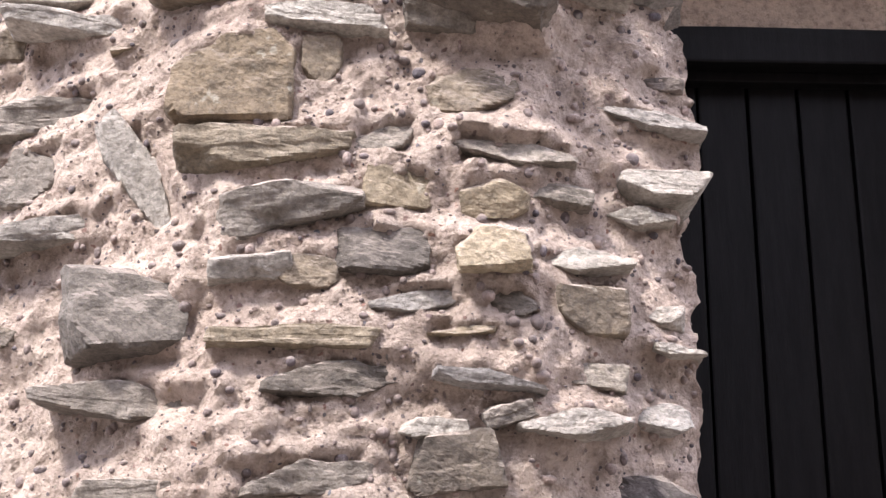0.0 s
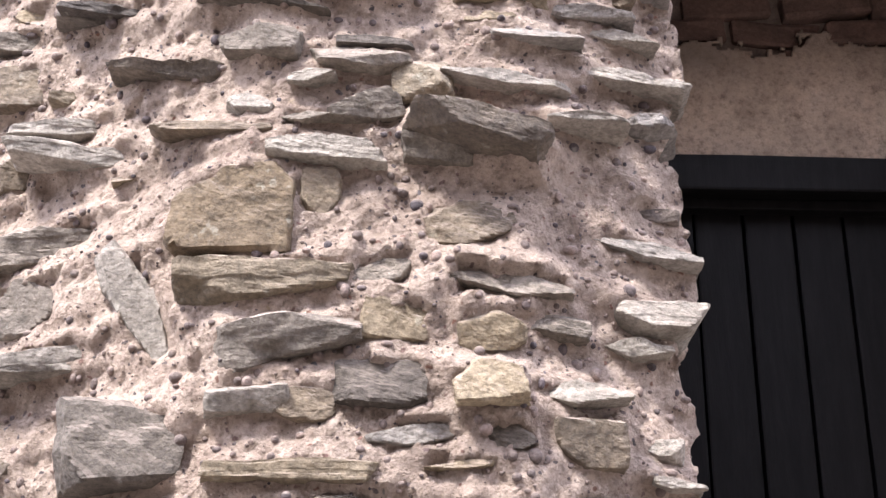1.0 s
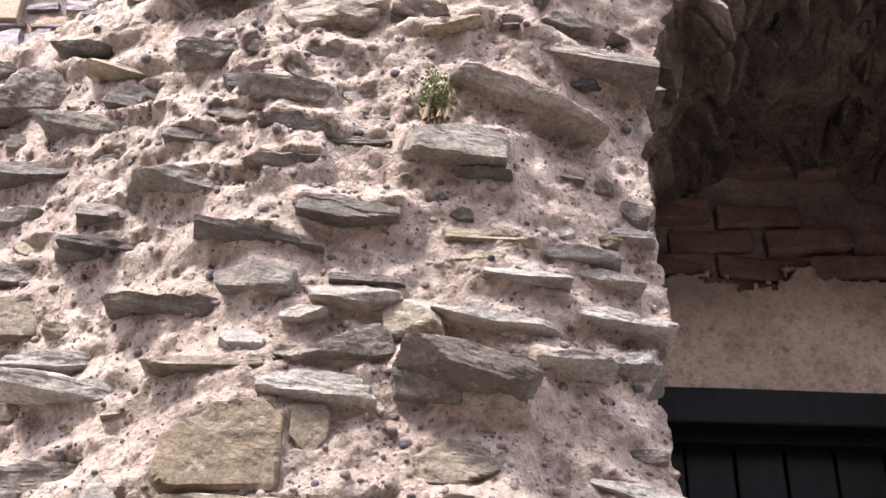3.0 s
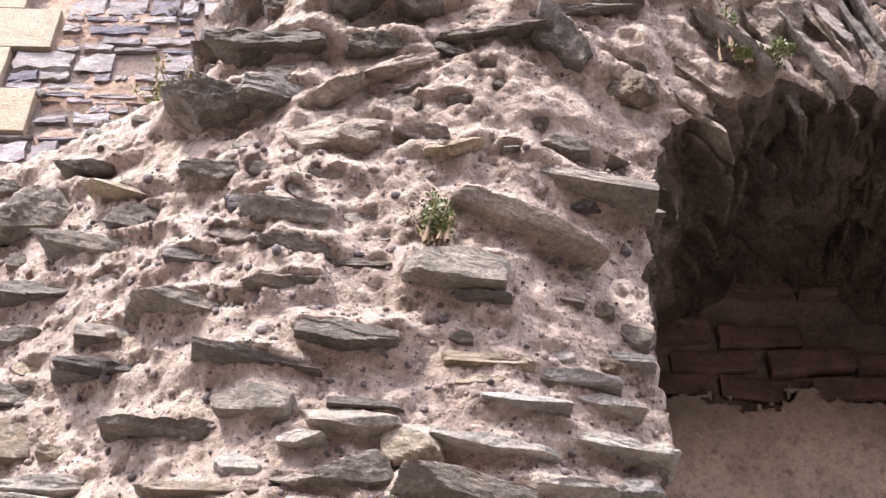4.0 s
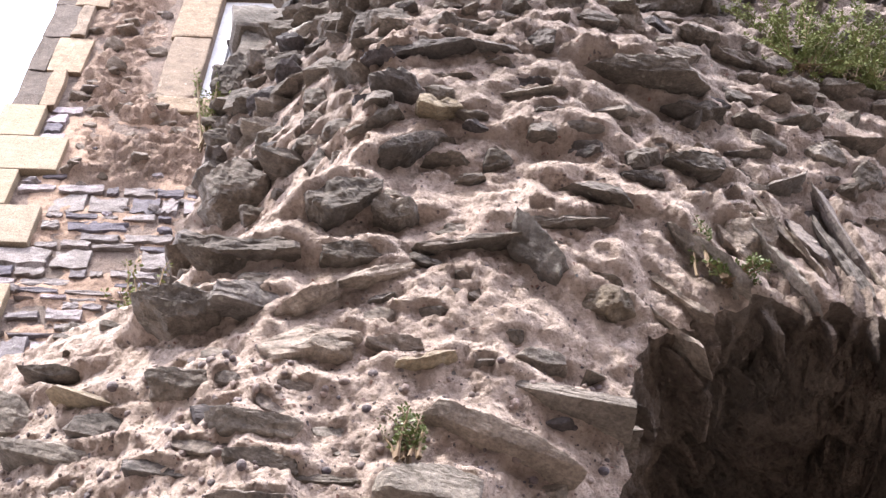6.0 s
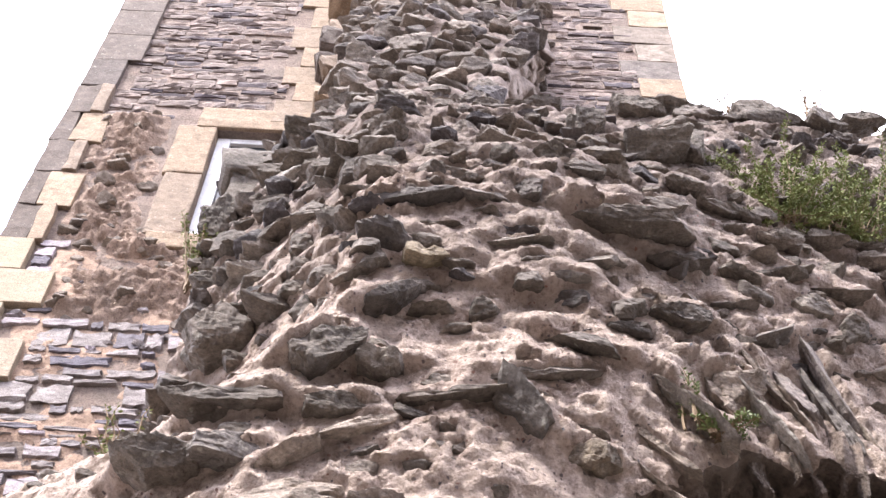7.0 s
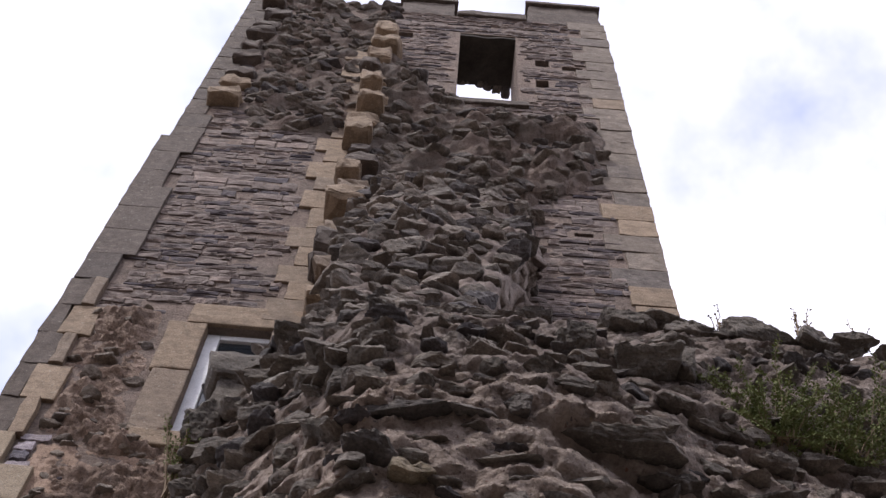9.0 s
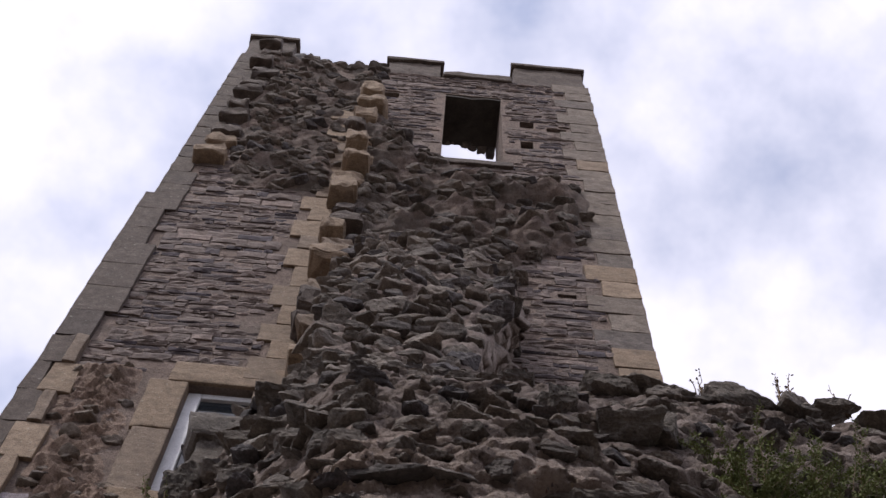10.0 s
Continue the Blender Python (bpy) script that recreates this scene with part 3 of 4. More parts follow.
st(-0.151, 2.851, 0.110, 0.016, 2, 'd', 0.024, 'box')
st(-0.437, 2.885, 0.110, 0.023, 14, 'd', 0.05, 'wr')
st(-0.622, 2.975, 0.243, 0.031, 14, 'g', 0.05, 'wr')
st(-0.823, 3.135, 0.183, 0.090, -3, 'g', 0.08, 'box')
st(-0.576, 3.090, 0.212, 0.021, 14, 'y', 0.045, 'lens')
st(-0.572, 3.035, 0.092, 0.050, 10, 'd', 0.04, 'peak')
st(-0.717, 3.218, 0.112, 0.027, 5, 'd', 0.059, 'lens')
st(-0.422, 3.078, 0.111, 0.041, 5, 'd', 0.07, 'peak')
st(-0.340, 3.068, 0.063, 0.019, 10, 'g', 0.03, 'lens')
st(-0.286, 2.946, 0.141, 0.032, 4, 'g', 0.05, 'box')
st(-0.262, 2.999, 0.061, 0.029, 30, 'm', 0.03, 'lens')
st(-0.365, 2.923, 0.103, 0.031, 3, 'm', 0.03, 'lens')
st(-0.260, 2.878, 0.113, 0.024, 8, 'd', 0.05, 'peak')
st(0.019, 2.832, 0.162, 0.059, 2, 'g', 0.08, 'peak')
st(0.067, 2.783, 0.086, 0.018, 5, 'g', 0.038, 'lens')
st(0.129, 2.952, 0.239, 0.031, 20, 'm', 0.06, 'lens')
st(0.229, 3.085, 0.245, 0.024, 15, 'g', 0.044, 'wl')
st(0.001, 3.119, 0.102, 0.025, -18, 'y', 0.043, 'oval')
st(-0.216, 3.044, 0.060, 0.019, 0, 'm', 0.025, 'lens')
st(-0.214, 3.152, 0.175, 0.080, -12, 'm', 0.03, 'peak')
st(-0.169, 3.137, 0.071, 0.037, 0, 'm', 0.05, 'peak')
st(-0.054, 3.154, 0.103, 0.037, 4, 'm', 0.03, 'lens')
st(0.210, 3.164, 0.096, 0.032, 0, 'g', 0.03, 'lens')
st(0.327, 2.770, 0.054, 0.035, 20, 'd', 0.03, 'box')
st(0.308, 2.731, 0.091, 0.016, 3, 'l', 0.021, 'box')
st(0.068, 2.673, 0.155, 0.024, 1, 'y', 0.015, 'box')
st(0.199, 2.660, 0.166, 0.024, 5, 'l', 0.02, 'lens')
st(0.042, 2.632, 0.109, 0.023, 2, 'y', 0.012, 'lens')
st(0.256, 2.628, 0.120, 0.017, 10, 'l', 0.025, 'lens')
st(0.132, 2.595, 0.134, 0.019, 4, 'l', 0.02, 'lens')
st(-0.470, 3.263, 0.137, 0.062, 4, 'd', 0.118, 'oval')
st(-0.340, 3.262, 0.132, 0.040, 0, 'g', 0.06, 'box')
st(-0.222, 3.251, 0.117, 0.025, -28, 'm', 0.041, 'oval')
st(-0.109, 3.325, 0.120, 0.027, -25, 'm', 0.04, 'lens')
st(-0.358, 3.400, 0.185, 0.039, 2, 'd', 0.068, 'wr')
st(-0.149, 3.370, 0.104, 0.038, 5, 'd', 0.059, 'peak')
st(-0.188, 3.508, 0.123, 0.069, -28, 'd', 0.08, 'wr')
st(-0.463, 3.861, 0.154, 0.102, 0, 'd', 0.12, 'oval')
st(-0.069, 3.501, 0.076, 0.042, 0, 'g', 0.05, 'oval')
st(0.053, 3.421, 0.174, 0.026, -8, 'd', 0.038, 'lens')
st(0.251, 3.507, 0.226, 0.027, -10, 'd', 0.039, 'lens')
st(0.348, 3.606, 0.153, 0.035, 14, 'd', 0.049, 'lens')
st(0.222, 3.396, 0.107, 0.048, 40, 'k', 0.06, 'box')
st(0.344, 3.323, 0.108, 0.057, 12, 'b', 0.05, 'box')
st(0.337, 3.390, 0.102, 0.016, 20, 'd', 0.026, 'lens')
st(0.464, 3.322, 0.224, 0.019, 46, 'm', 0.031, 'wr')
st(0.674, 3.662, 0.061, 0.023, -10, 'd', 0.036, 'lens')
st(0.569, 3.767, 0.113, 0.055, 4, 'd', 0.06, 'lens')
st(0.455, 3.699, 0.087, 0.023, 10, 'd', 0.031, 'lens')
st(-0.285, 3.878, 0.087, 0.036, -5, 'd', 0.048, 'oval')
st(-0.062, 3.699, 0.120, 0.043, -35, 'd', 0.058, 'lens')
st(-0.128, 3.782, 0.118, 0.042, -35, 'd', 0.054, 'lens')
st(0.003, 3.838, 0.093, 0.040, -4, 'y', 0.049, 'oval')
st(0.082, 3.829, 0.061, 0.025, 5, 'd', 0.03, 'lens')
st(-0.291, 4.062, 0.057, 0.065, 10, 'd', 0.06, 'oval')
st(0.027, 3.973, 0.123, 0.021, 2, 'd', 0.024, 'lens')
st(-0.035, 4.049, 0.222, 0.037, -10, 'd', 0.041, 'lens')
st(0.236, 4.125, 0.061, 0.046, 0, 'd', 0.052, 'peak')
st(0.136, 4.080, 0.148, 0.029, 0, 'g', 0.031, 'lens')
st(0.481, 4.052, 0.253, 0.063, 4, 'd', 0.079, 'lens')
st(0.671, 4.373, 0.082, 0.041, 10, 'd', 0.051, 'oval')
st(0.784, 4.311, 0.163, 0.029, 0, 'd', 0.037, 'lens')
st(0.900, 4.226, 0.105, 0.040, 0, 'd', 0.058, 'peak')
st(0.603, 4.001, 0.129, 0.033, 0, 'd', 0.044, 'peak')
st(1.159, 4.354, 0.108, 0.024, 0, 'd', 0.038, 'lens')
st(0.845, 4.050, 0.151, 0.026, -8, 'd', 0.039, 'lens')
st(1.020, 4.052, 0.126, 0.029, 0, 'd', 0.046, 'lens')
st(0.570, 3.768, 0.120, 0.047, 6, 'd', 0.069, 'oval')
st(0.798, 3.814, 0.096, 0.028, -20, 'g', 0.046, 'lens')
st(1.015, 3.922, 0.074, 0.059, -20, 'd', 0.06, 'peak')
st(0.927, 3.966, 0.087, 0.056, 0, 'g', 0.05, 'peak')
st(0.037, 3.691, 0.085, 0.017, 0, 'd', 0.023, 'lens')
st(0.206, 3.927, 0.167, 0.026, -4, 'g', 0.031, 'lens')
st(0.234, 3.785, 0.061, 0.037, 0, 'd', 0.047, 'oval')
st(0.466, 3.718, 0.074, 0.021, 4, 'd', 0.029, 'lens')
part("stone", block(-0.635, -0.415, 2.10, 2.60, 4.835, 4.955, 0.022, 0.020, 61, 4), STONES["k"], spur, "squared grey block left standing before the window")
# dark piece for the grey block's underside, its shade put into the colour
part("stone", block(-0.605, -0.465, 2.13, 2.60, 4.685, 4.832, 0.02, 0.016, 62, 4), STONES["d"], spur)
st(-0.36, 4.93, 0.17, 0.07, 4, 'd', 0.08, 'lens')
# dark stone drawn for the shaded underside of the same block
st(-0.552, 4.840, 0.114, 0.072, 0, 'd', 0.091, 'box')
st(-0.407, 4.611, 0.106, 0.043, 0, 'l', 0.052, 'box')
st(-0.604, 4.622, 0.093, 0.134, 0, 'd', 0.08, 'oval')
st(-0.321, 4.660, 0.155, 0.048, 0, 'd', 0.054, 'lens')
st(-0.125, 4.125, 0.123, 0.022, -4, 'd', 0.025, 'lens')
st(0.446, 4.761, 0.101, 0.068, 0, 'd', 0.077, 'box')
st(0.308, 4.344, 0.095, 0.044, -3, 'd', 0.047, 'peak')
st(0.439, 4.439, 0.098, 0.042, 4, 'd', 0.047, 'peak')
st(0.634, 4.630, 0.155, 0.074, 0, 'k', 0.06, 'box')
# dark stone drawn for the shaded side of the grey block before it
st(0.738, 4.673, 0.058, 0.101, 0, 'd', 0.08, 'box')
st(0.733, 5.216, 0.214, 0.039, 3, 'd', 0.04, 'lens')
st(0.772, 4.978, 0.143, 0.050, 0, 'd', 0.055, 'lens')
st(0.867, 5.045, 0.089, 0.036, 10, 'd', 0.039, 'lens')
st(1.085, 5.165, 0.194, 0.095, 4, 'd', 0.06, 'oval')
st(0.84, 5.13, 0.12, 0.07, -6, 'd', 0.05, 'peak')
st(0.66, 5.14, 0.17, 0.08, 3, 'd', 0.06, 'oval')
st(1.27, 5.14, 0.14, 0.07, 6, 'd', 0.05, 'oval')
st(1.55, 5.15, 0.15, 0.08, -5, 'd', 0.05, 'oval')
st(1.70, 5.13, 0.13, 0.07, 5, 'd', 0.05, 'peak')
st(0.963, 5.129, 0.094, 0.038, -10, 'd', 0.042, 'lens')
st(1.102, 5.049, 0.110, 0.032, 0, 'd', 0.037, 'lens')
st(1.395, 5.202, 0.118, 0.043, 0, 'd', 0.054, 'lens')
st(0.159, 4.238, 0.105, 0.021, 0, 'd', 0.023, 'lens')
st(0.575, 4.484, 0.124, 0.023, 0, 'd', 0.025, 'lens')
st(0.034, 4.221, 0.077, 0.028, 0, 'd', 0.03, 'lens')
st(0.180, 4.462, 0.107, 0.039, 5, 'g', 0.04, 'lens')
st(-0.134, 4.357, 0.080, 0.037, 0, 'g', 0.039, 'oval')
st(-0.258, 4.187, 0.154, 0.033, -20, 'g', 0.04, 'lens')
st(-0.440, 4.166, 0.129, 0.035, 5, 'g', 0.049, 'lens')
st(-0.405, 4.221, 0.101, 0.033, 0, 'd', 0.042, 'lens')
st(0.405, 3.908, 0.089, 0.023, 0, 'g', 0.029, 'lens')
st(0.322, 3.817, 0.086, 0.027, 10, 'g', 0.036, 'lens')
st(-0.220, 4.376, 0.088, 0.036, 0, 'd', 0.041, 'peak')
st(1.032, 4.334, 0.119, 0.028, 5, 'd', 0.039, 'lens')
st(0.726, 3.895, 0.090, 0.024, 0, 'g', 0.034, 'lens')
st(0.67, 3.60, 0.109, 0.069, 10, 'm', 0.06, 'box')
st(0.77, 3.64, 0.186, 0.029, 60, 'm', 0.05, 'wr')
st(0.84, 3.62, 0.185, 0.029, 65, 'm', 0.05, 'wr')
st(0.94, 3.66, 0.215, 0.034, 75, 'm', 0.05, 'wr')
# thin slabs of the broken arch ring, leaning along it
for k in range(8):
    st(0.49 + 0.085 * k, float(arch_top(0.49 + 0.085 * k)) + 0.095 + 0.03 * (k % 3), 0.17 + 0.03 * (k % 2), 0.016 + 0.006 * (k % 3), 47 + 4.4 * k, 'mgml'[k % 4], 0.035 + 0.02 * (k % 2))


def filler(count, x0, x1, z0, z1, small, large, kinds, proud, seed, heap=None, room=1.02):
    """Lesser stones in the gaps between the big ones."""
    rng = np.random.default_rng(seed)
    for _ in range(count * 8):
        if count == 0:
            return
        x, z = rng.uniform(x0, x1), rng.uniform(z0, z1)
        w = rng.uniform(small, large)
        h = w * rng.uniform(0.3, 0.65)
        if not left_edge(z) + 0.03 < x < right_edge(z) - 0.04 or (0.32 < x < 1.2 and z < arch_top(x) + 0.03):
            continue
        if any(abs(x - c[0]) < (w / 2 + c[2]) * room and abs(z - c[1]) < (h / 2 + c[3]) * room for c in COLLARS):
            continue
        st(round(x, 3), round(z, 3), w, h, rng.uniform(-18, 18), kinds[rng.integers(len(kinds))], proud * rng.uniform(0.5, 1.3), ("lens", "box", "peak", "oval", "wr")[rng.integers(5)], heap)
        count -= 1


def heaped(name, heap, material, label):
    tagged(piece(name, mesh_of(name, *heap, material), spur, None, label), kind="stuff")


LOW_RUBBLE, SMALL_RUBBLE, TONGUE_RUBBLE = ([], []), ([], []), ([], [])
filler(60, -1.25, 0.34, 0.2, 1.72, 0.12, 0.3, "g", 0.025, 1, LOW_RUBBLE)
filler(26, -1.0, 0.34, 1.7, 3.0, 0.03, 0.07, "gglyb", 0.012, 2)
filler(70, -0.95, 1.1, 3.0, 3.9, 0.03, 0.08, "gmml", 0.016, 3, SMALL_RUBBLE)
filler(230, -0.62, 1.7, 3.75, 5.08, 0.035, 0.095, "d", 0.034, 4, SMALL_RUBBLE, 0.9)
filler(110, -0.70, -0.08, 3.75, 5.15, 0.05, 0.12, "d", 0.055, 8, SMALL_RUBBLE, 0.75)
filler(150, -0.5, 0.35, 5.0, 7.3, 0.06, 0.16, "d", 0.07, 5, TONGUE_RUBBLE, 0.9)
filler(230, -0.6, 0.85, 7.2, 11.7, 0.07, 0.22, "d", 0.085, 6, TONGUE_RUBBLE, 0.9)
heaped("low_rubble", LOW_RUBBLE, RUBBLE_STONE, "grey stones of the wall's foot")
heaped("small_rubble", SMALL_RUBBLE, RUBBLE_STONE, "small broken stones in the mortar")
heaped("tongue_rubble", TONGUE_RUBBLE, RUBBLE_STONE, "dark broken stones of the raking wall stub")

VAULT_RUBBLE = ([], [])
vault_rng = np.random.default_rng(91)
for row in range(5):
    for col in range(13):
        x, y = 0.40 + 0.058 * col + vault_rng.uniform(-0.015, 0.015), 1.86 + 0.125 * row + vault_rng.uniform(-0.03, 0.03)
        lean = 25 + 62 * min(max((x - 0.38) / 0.5, 0), 1.3) + vault_rng.uniform(-9, 9)
        p, quads = rock_points(vault_rng.uniform(0.12, 0.20), vault_rng.uniform(0.10, 0.17), vault_rng.uniform(0.025, 0.055), 7000 + row * 13 + col, 9, 0.8, 0.07, 0.02, 0.2, "wr")
        m = np.array(pose(x, y, float(arch_top(x)) + vault_rng.uniform(0.015, 0.05), vault_rng.uniform(-10, 10), lean, vault_rng.uniform(-14, 14)))
        VAULT_RUBBLE[1].extend(tuple(k + len(VAULT_RUBBLE[0]) for k in q) for q in quads)
        VAULT_RUBBLE[0].extend((p @ m[:3, :3].T + m[:3, 3]).tolist())
# these slabs also carry the arch's shade in their colour
heaped("vault_rubble", VAULT_RUBBLE, VAULT, "slabs on edge under the broken arch, coloured darker for its shade")
part("wall_body", block(-0.48, 0.36, 2.40, 4.93, 0.0, 4.3, 0.02, 0.03, 5, 5), MORTAR_FAR, spur, "rubble body that ties the spur to the tower")
part("wall_body", block(1.20, 1.93, 2.48, 4.93, 0.0, 4.3, 0.02, 0.03, 6, 5), MORTAR_FAR, spur)
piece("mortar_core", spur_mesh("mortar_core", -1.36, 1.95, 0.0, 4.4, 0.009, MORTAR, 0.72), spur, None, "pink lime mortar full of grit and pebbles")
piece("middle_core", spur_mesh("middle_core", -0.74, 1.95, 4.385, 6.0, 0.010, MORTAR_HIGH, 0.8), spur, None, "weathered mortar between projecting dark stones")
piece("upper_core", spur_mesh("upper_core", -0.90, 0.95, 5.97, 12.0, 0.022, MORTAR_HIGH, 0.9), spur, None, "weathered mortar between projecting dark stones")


# ---- ground ----
gbm = bmesh.new()
bmesh.ops.create_grid(gbm, x_segments=40, y_segments=40, size=400)
ground = part("ground", gbm, GROUND, None)
tagged(ground, "trodden gravel courtyard at the foot of the tower", "ground", kind="structure")


# ---- unseen wall added behind the camera, to hold back frontal sky light ----
sky_blocker = part("wall_courtyard", block(-16, 16, -6.6, -6.0, 0, 7.5, 0.05), ASHLAR_DARK, None)
tagged(sky_blocker, "unseen wall added behind the camera to block low sky light", "wall", kind="structure")


# ---- the doorway under the arch ----
def recess():
    back = thing("wall_recess", "plastered and sooty brick wall above the door", "wall", kind="structure")
    part("backing", block(0.20, 1.45, 2.475, 2.75, 2.66, 4.3, 0), BRICK_JOINT, back, "sooty mortar joints")
    part("side_wall", block(1.10, 1.45, 1.95, 2.46, 0.0, 3.6, 0), BRICK_JOINT, back)
    part("side_wall", block(0.10, 0.385, 2.30, 2.75, 0.0, 2.95, 0), BRICK_JOINT, back)
    # plaster with a ragged upper edge
    xs, zs = np.arange(0.34, 1.26, 0.005), np.arange(2.71, 3.26, 0.005)
    gx, gz = np.meshgrid(xs, zs)
    flat = np.stack([gx.ravel(), np.zeros(gx.size), gz.ravel()], 1)
    edge = (3.09 + 0.035 * fractal(flat, 16, 5, 0.75, 71)).reshape(gx.shape)
    keep = gz < edge
    y = 2.452 + 0.004 * fractal(flat, 6, 3, 0.5, 73)
    cell = keep[:-1, :-1] & keep[1:, 1:] & keep[1:, :-1] & keep[:-1, 1:]
    jj, ii = np.nonzero(cell)
    a, n = jj * len(xs) + ii, len(xs)
    me = mesh_of("plaster", np.stack([gx.ravel(), y, gz.ravel()], 1), np.stack([a, a + 1, a + 1 + n, a + n], 1), PLASTER, True)
    ob = piece("plaster", me, back, None, "buff plaster with damp stains and a ragged edge")
    ob.modifiers.new("thickness", "SOLIDIFY").thickness = -0.012
    rng = np.random.default_rng(8)
    bricks = []
    for k in range(5):
        bm = block(-0.102, 0.102, -0.05, 0.05, -0.031, 0.031, 0.010, 0.012, 300 + k, 1)
        bricks.append(bpy.data.meshes.new("brick"))
        bm.to_mesh(bricks[-1])
        bm.free()
        bricks[-1].materials.append(BRICK)
    for row in range(12):
        z = 3.045 + 0.076 * row
        for col in range(6):
            x = 0.42 + 0.218 * col + (0.109 if row % 2 else 0) + rng.uniform(-0.01, 0.01)
            if rng.random() < 0.2 or x > 1.36:
                continue
            piece("brick", bricks[rng.integers(5)], back, pose(x, 2.50 - rng.uniform(-0.012, 0.022), z, rng.uniform(-3, 3), rng.uniform(-2, 2), rng.uniform(-4, 4)))


def door():
    d = thing("door_1", "black painted ledged door of vertical planks", "door", kind="structure")
    rng = np.random.default_rng(4)
    for k in range(8):
        x = 0.310 + 0.1055 * k
        bm = block(x + 0.0025, x + 0.103, 2.440 + rng.uniform(0, 0.004), 2.47, 0.03, 2.679, 0.005, 0.0012, 90 + k)
        part("plank", bm, BLACK, d)
    # black board added behind the planks so no light comes through the gaps
    part("light_stop_board", block(0.30, 1.20, 2.474, 2.50, 0.02, 2.69, 0), BLACK, d)
    part("lintel", block(0.28, 1.22, 2.372, 2.452, 2.680, 2.762, 0.006, 0.002, 77, 2), BLACK, d, "black painted timber head beam")
    part("frame_rebate", block(0.28, 1.22, 2.412, 2.446, 2.655, 2.679, 0.003), BLACK, d)


recess()
door()

# ---- the tower ----
TOWER_AT = pose(0, 4.906, 0, 0, 0, -0.9)
tower = thing("tower", "tall ruined stone tower with torn masonry scars and a broken parapet", "tower", kind="structure", at=TOWER_AT)
OPENING, WINDOW = (0.12, 0.82, 14.66, 17.06), (-1.59, -1.05, 8.22, 9.58)
PUTLOGS = [(1.04, 1.21, 16.0, 16.22), (1.03, 1.18, 15.28, 15.52), (1.36, 1.60, 15.93, 16.06), (-0.70, -0.47, 16.70, 16.90), (1.25, 1.42, 11.55, 11.62)]


def holed_wall(x0, x1, z0, z1, y0, y1, holes):
    """A wall with openings cut through it."""
    xs = sorted({x0, x1, *(h[0] for h in holes), *(h[1] for h in holes)})
    zs = sorted({z0, z1, *(h[2] for h in holes), *(h[3] for h in holes)})
    bm = bmesh.new()
    at = {}

    def vert(x, y, z):
        if (x, y, z) not in at:
            at[x, y, z] = bm.verts.new((x, y, z))
        return at[x, y, z]

    solid = {(i, j): not any(h[0] <= (xs[i] + xs[i + 1]) / 2 <= h[1] and h[2] <= (zs[j] + zs[j + 1]) / 2 <= h[3] for h in holes)
             for i in range(len(xs) - 1) for j in range(len(zs) - 1)}
    for (i, j), full in solid.items():
        if not full:
            continue
        a, b, c, d = xs[i], xs[i + 1], zs[j], zs[j + 1]
        bm.faces.new([vert(a, y0, c), vert(b, y0, c), vert(b, y0, d), vert(a, y0, d)])
        bm.faces.new([vert(a, y1, d), vert(b, y1, d), vert(b, y1, c), vert(a, y1, c)])
        for (di, dj), (p, q) in (((-1, 0), ((a, d), (a, c))), ((1, 0), ((b, c), (b, d))), ((0, -1), ((a, c), (b, c))), ((0, 1), ((b, d), (a, d)))):
            if not solid.get((i + di, j + dj), False):
                bm.faces.new([vert(p[0], y0, p[1]), vert(p[0], y1, p[1]), vert(q[0], y1, q[1]), vert(q[0], y0, q[1])])
    return bm


part("front_wall", holed_wall(-2.60, 1.90, 0, 17.74, 0.004, 0.66, [OPENING, WINDOW, *PUTLOGS]), MORTAR_FAR, tower, "grey-pink mortar behind the facing stones")
part("side_wall", holed_wall(-2.60, -1.80, 0, 15.0, 0.66, 4.2, []), MORTAR_FAR, tower)
part("side_wall", holed_wall(1.10, 1.90, 0, 15.0, 0.66, 4.2, []), MORTAR_FAR, tower)
part("back_wall", holed_wall(-1.80, 1.10, 0, 14.0, 3.4, 4.2, []), MORTAR_FAR, tower)
# added liner: paints the shaded underside of the opening's head near black
part("head_shade_liner", block(OPENING[0] - 0.03, OPENING[1] + 0.03, 0.02, 0.655, OPENING[3] - 0.07, OPENING[3] + 0.01, 0.01, 0.012, 44, 3), HEAD_SHADE, tower, "near-black liner added under the opening's head for its shade")
for k in range(6):
    x = OPENING[0] + 0.117 * k
    deep = 0.66 + 0.17 * (k / 5) ** 2 + (0.02, 0, 0.01)[k % 3]
    part("broken_head", block(x, x + 0.115, 0.60, deep, OPENING[3] - 0.068, OPENING[3] + 0.25, 0.03, 0.012, 470 + k, 2), SCAR_STONE, tower, "ragged inner edge of the opening's head")
part("opening_sill", block(OPENING[0] - 0.06, OPENING[1] + 0.10, -0.05, 0.20, OPENING[2] - 0.13, OPENING[2] + 0.005, 0.015, 0.012, 46, 3), ASHLAR_DARK, tower, "weathered stone sill")
for h in PUTLOGS:
    part("putlog_back", block(h[0] - 0.02, h[1] + 0.02, 0.40, 0.80, h[2] - 0.02, h[3] + 0.02, 0), MORTAR_FAR, tower)


def left_scar(z):
    return np.interp(z, [13.35, 13.6, 15, 16.5, 18.0], [-1.90, -2.0, -2.2, -2.3, -2.35]), np.interp(z, [13.4, 16, 17.0, 17.8], [-0.96, -0.9, -0.75, -0.65])


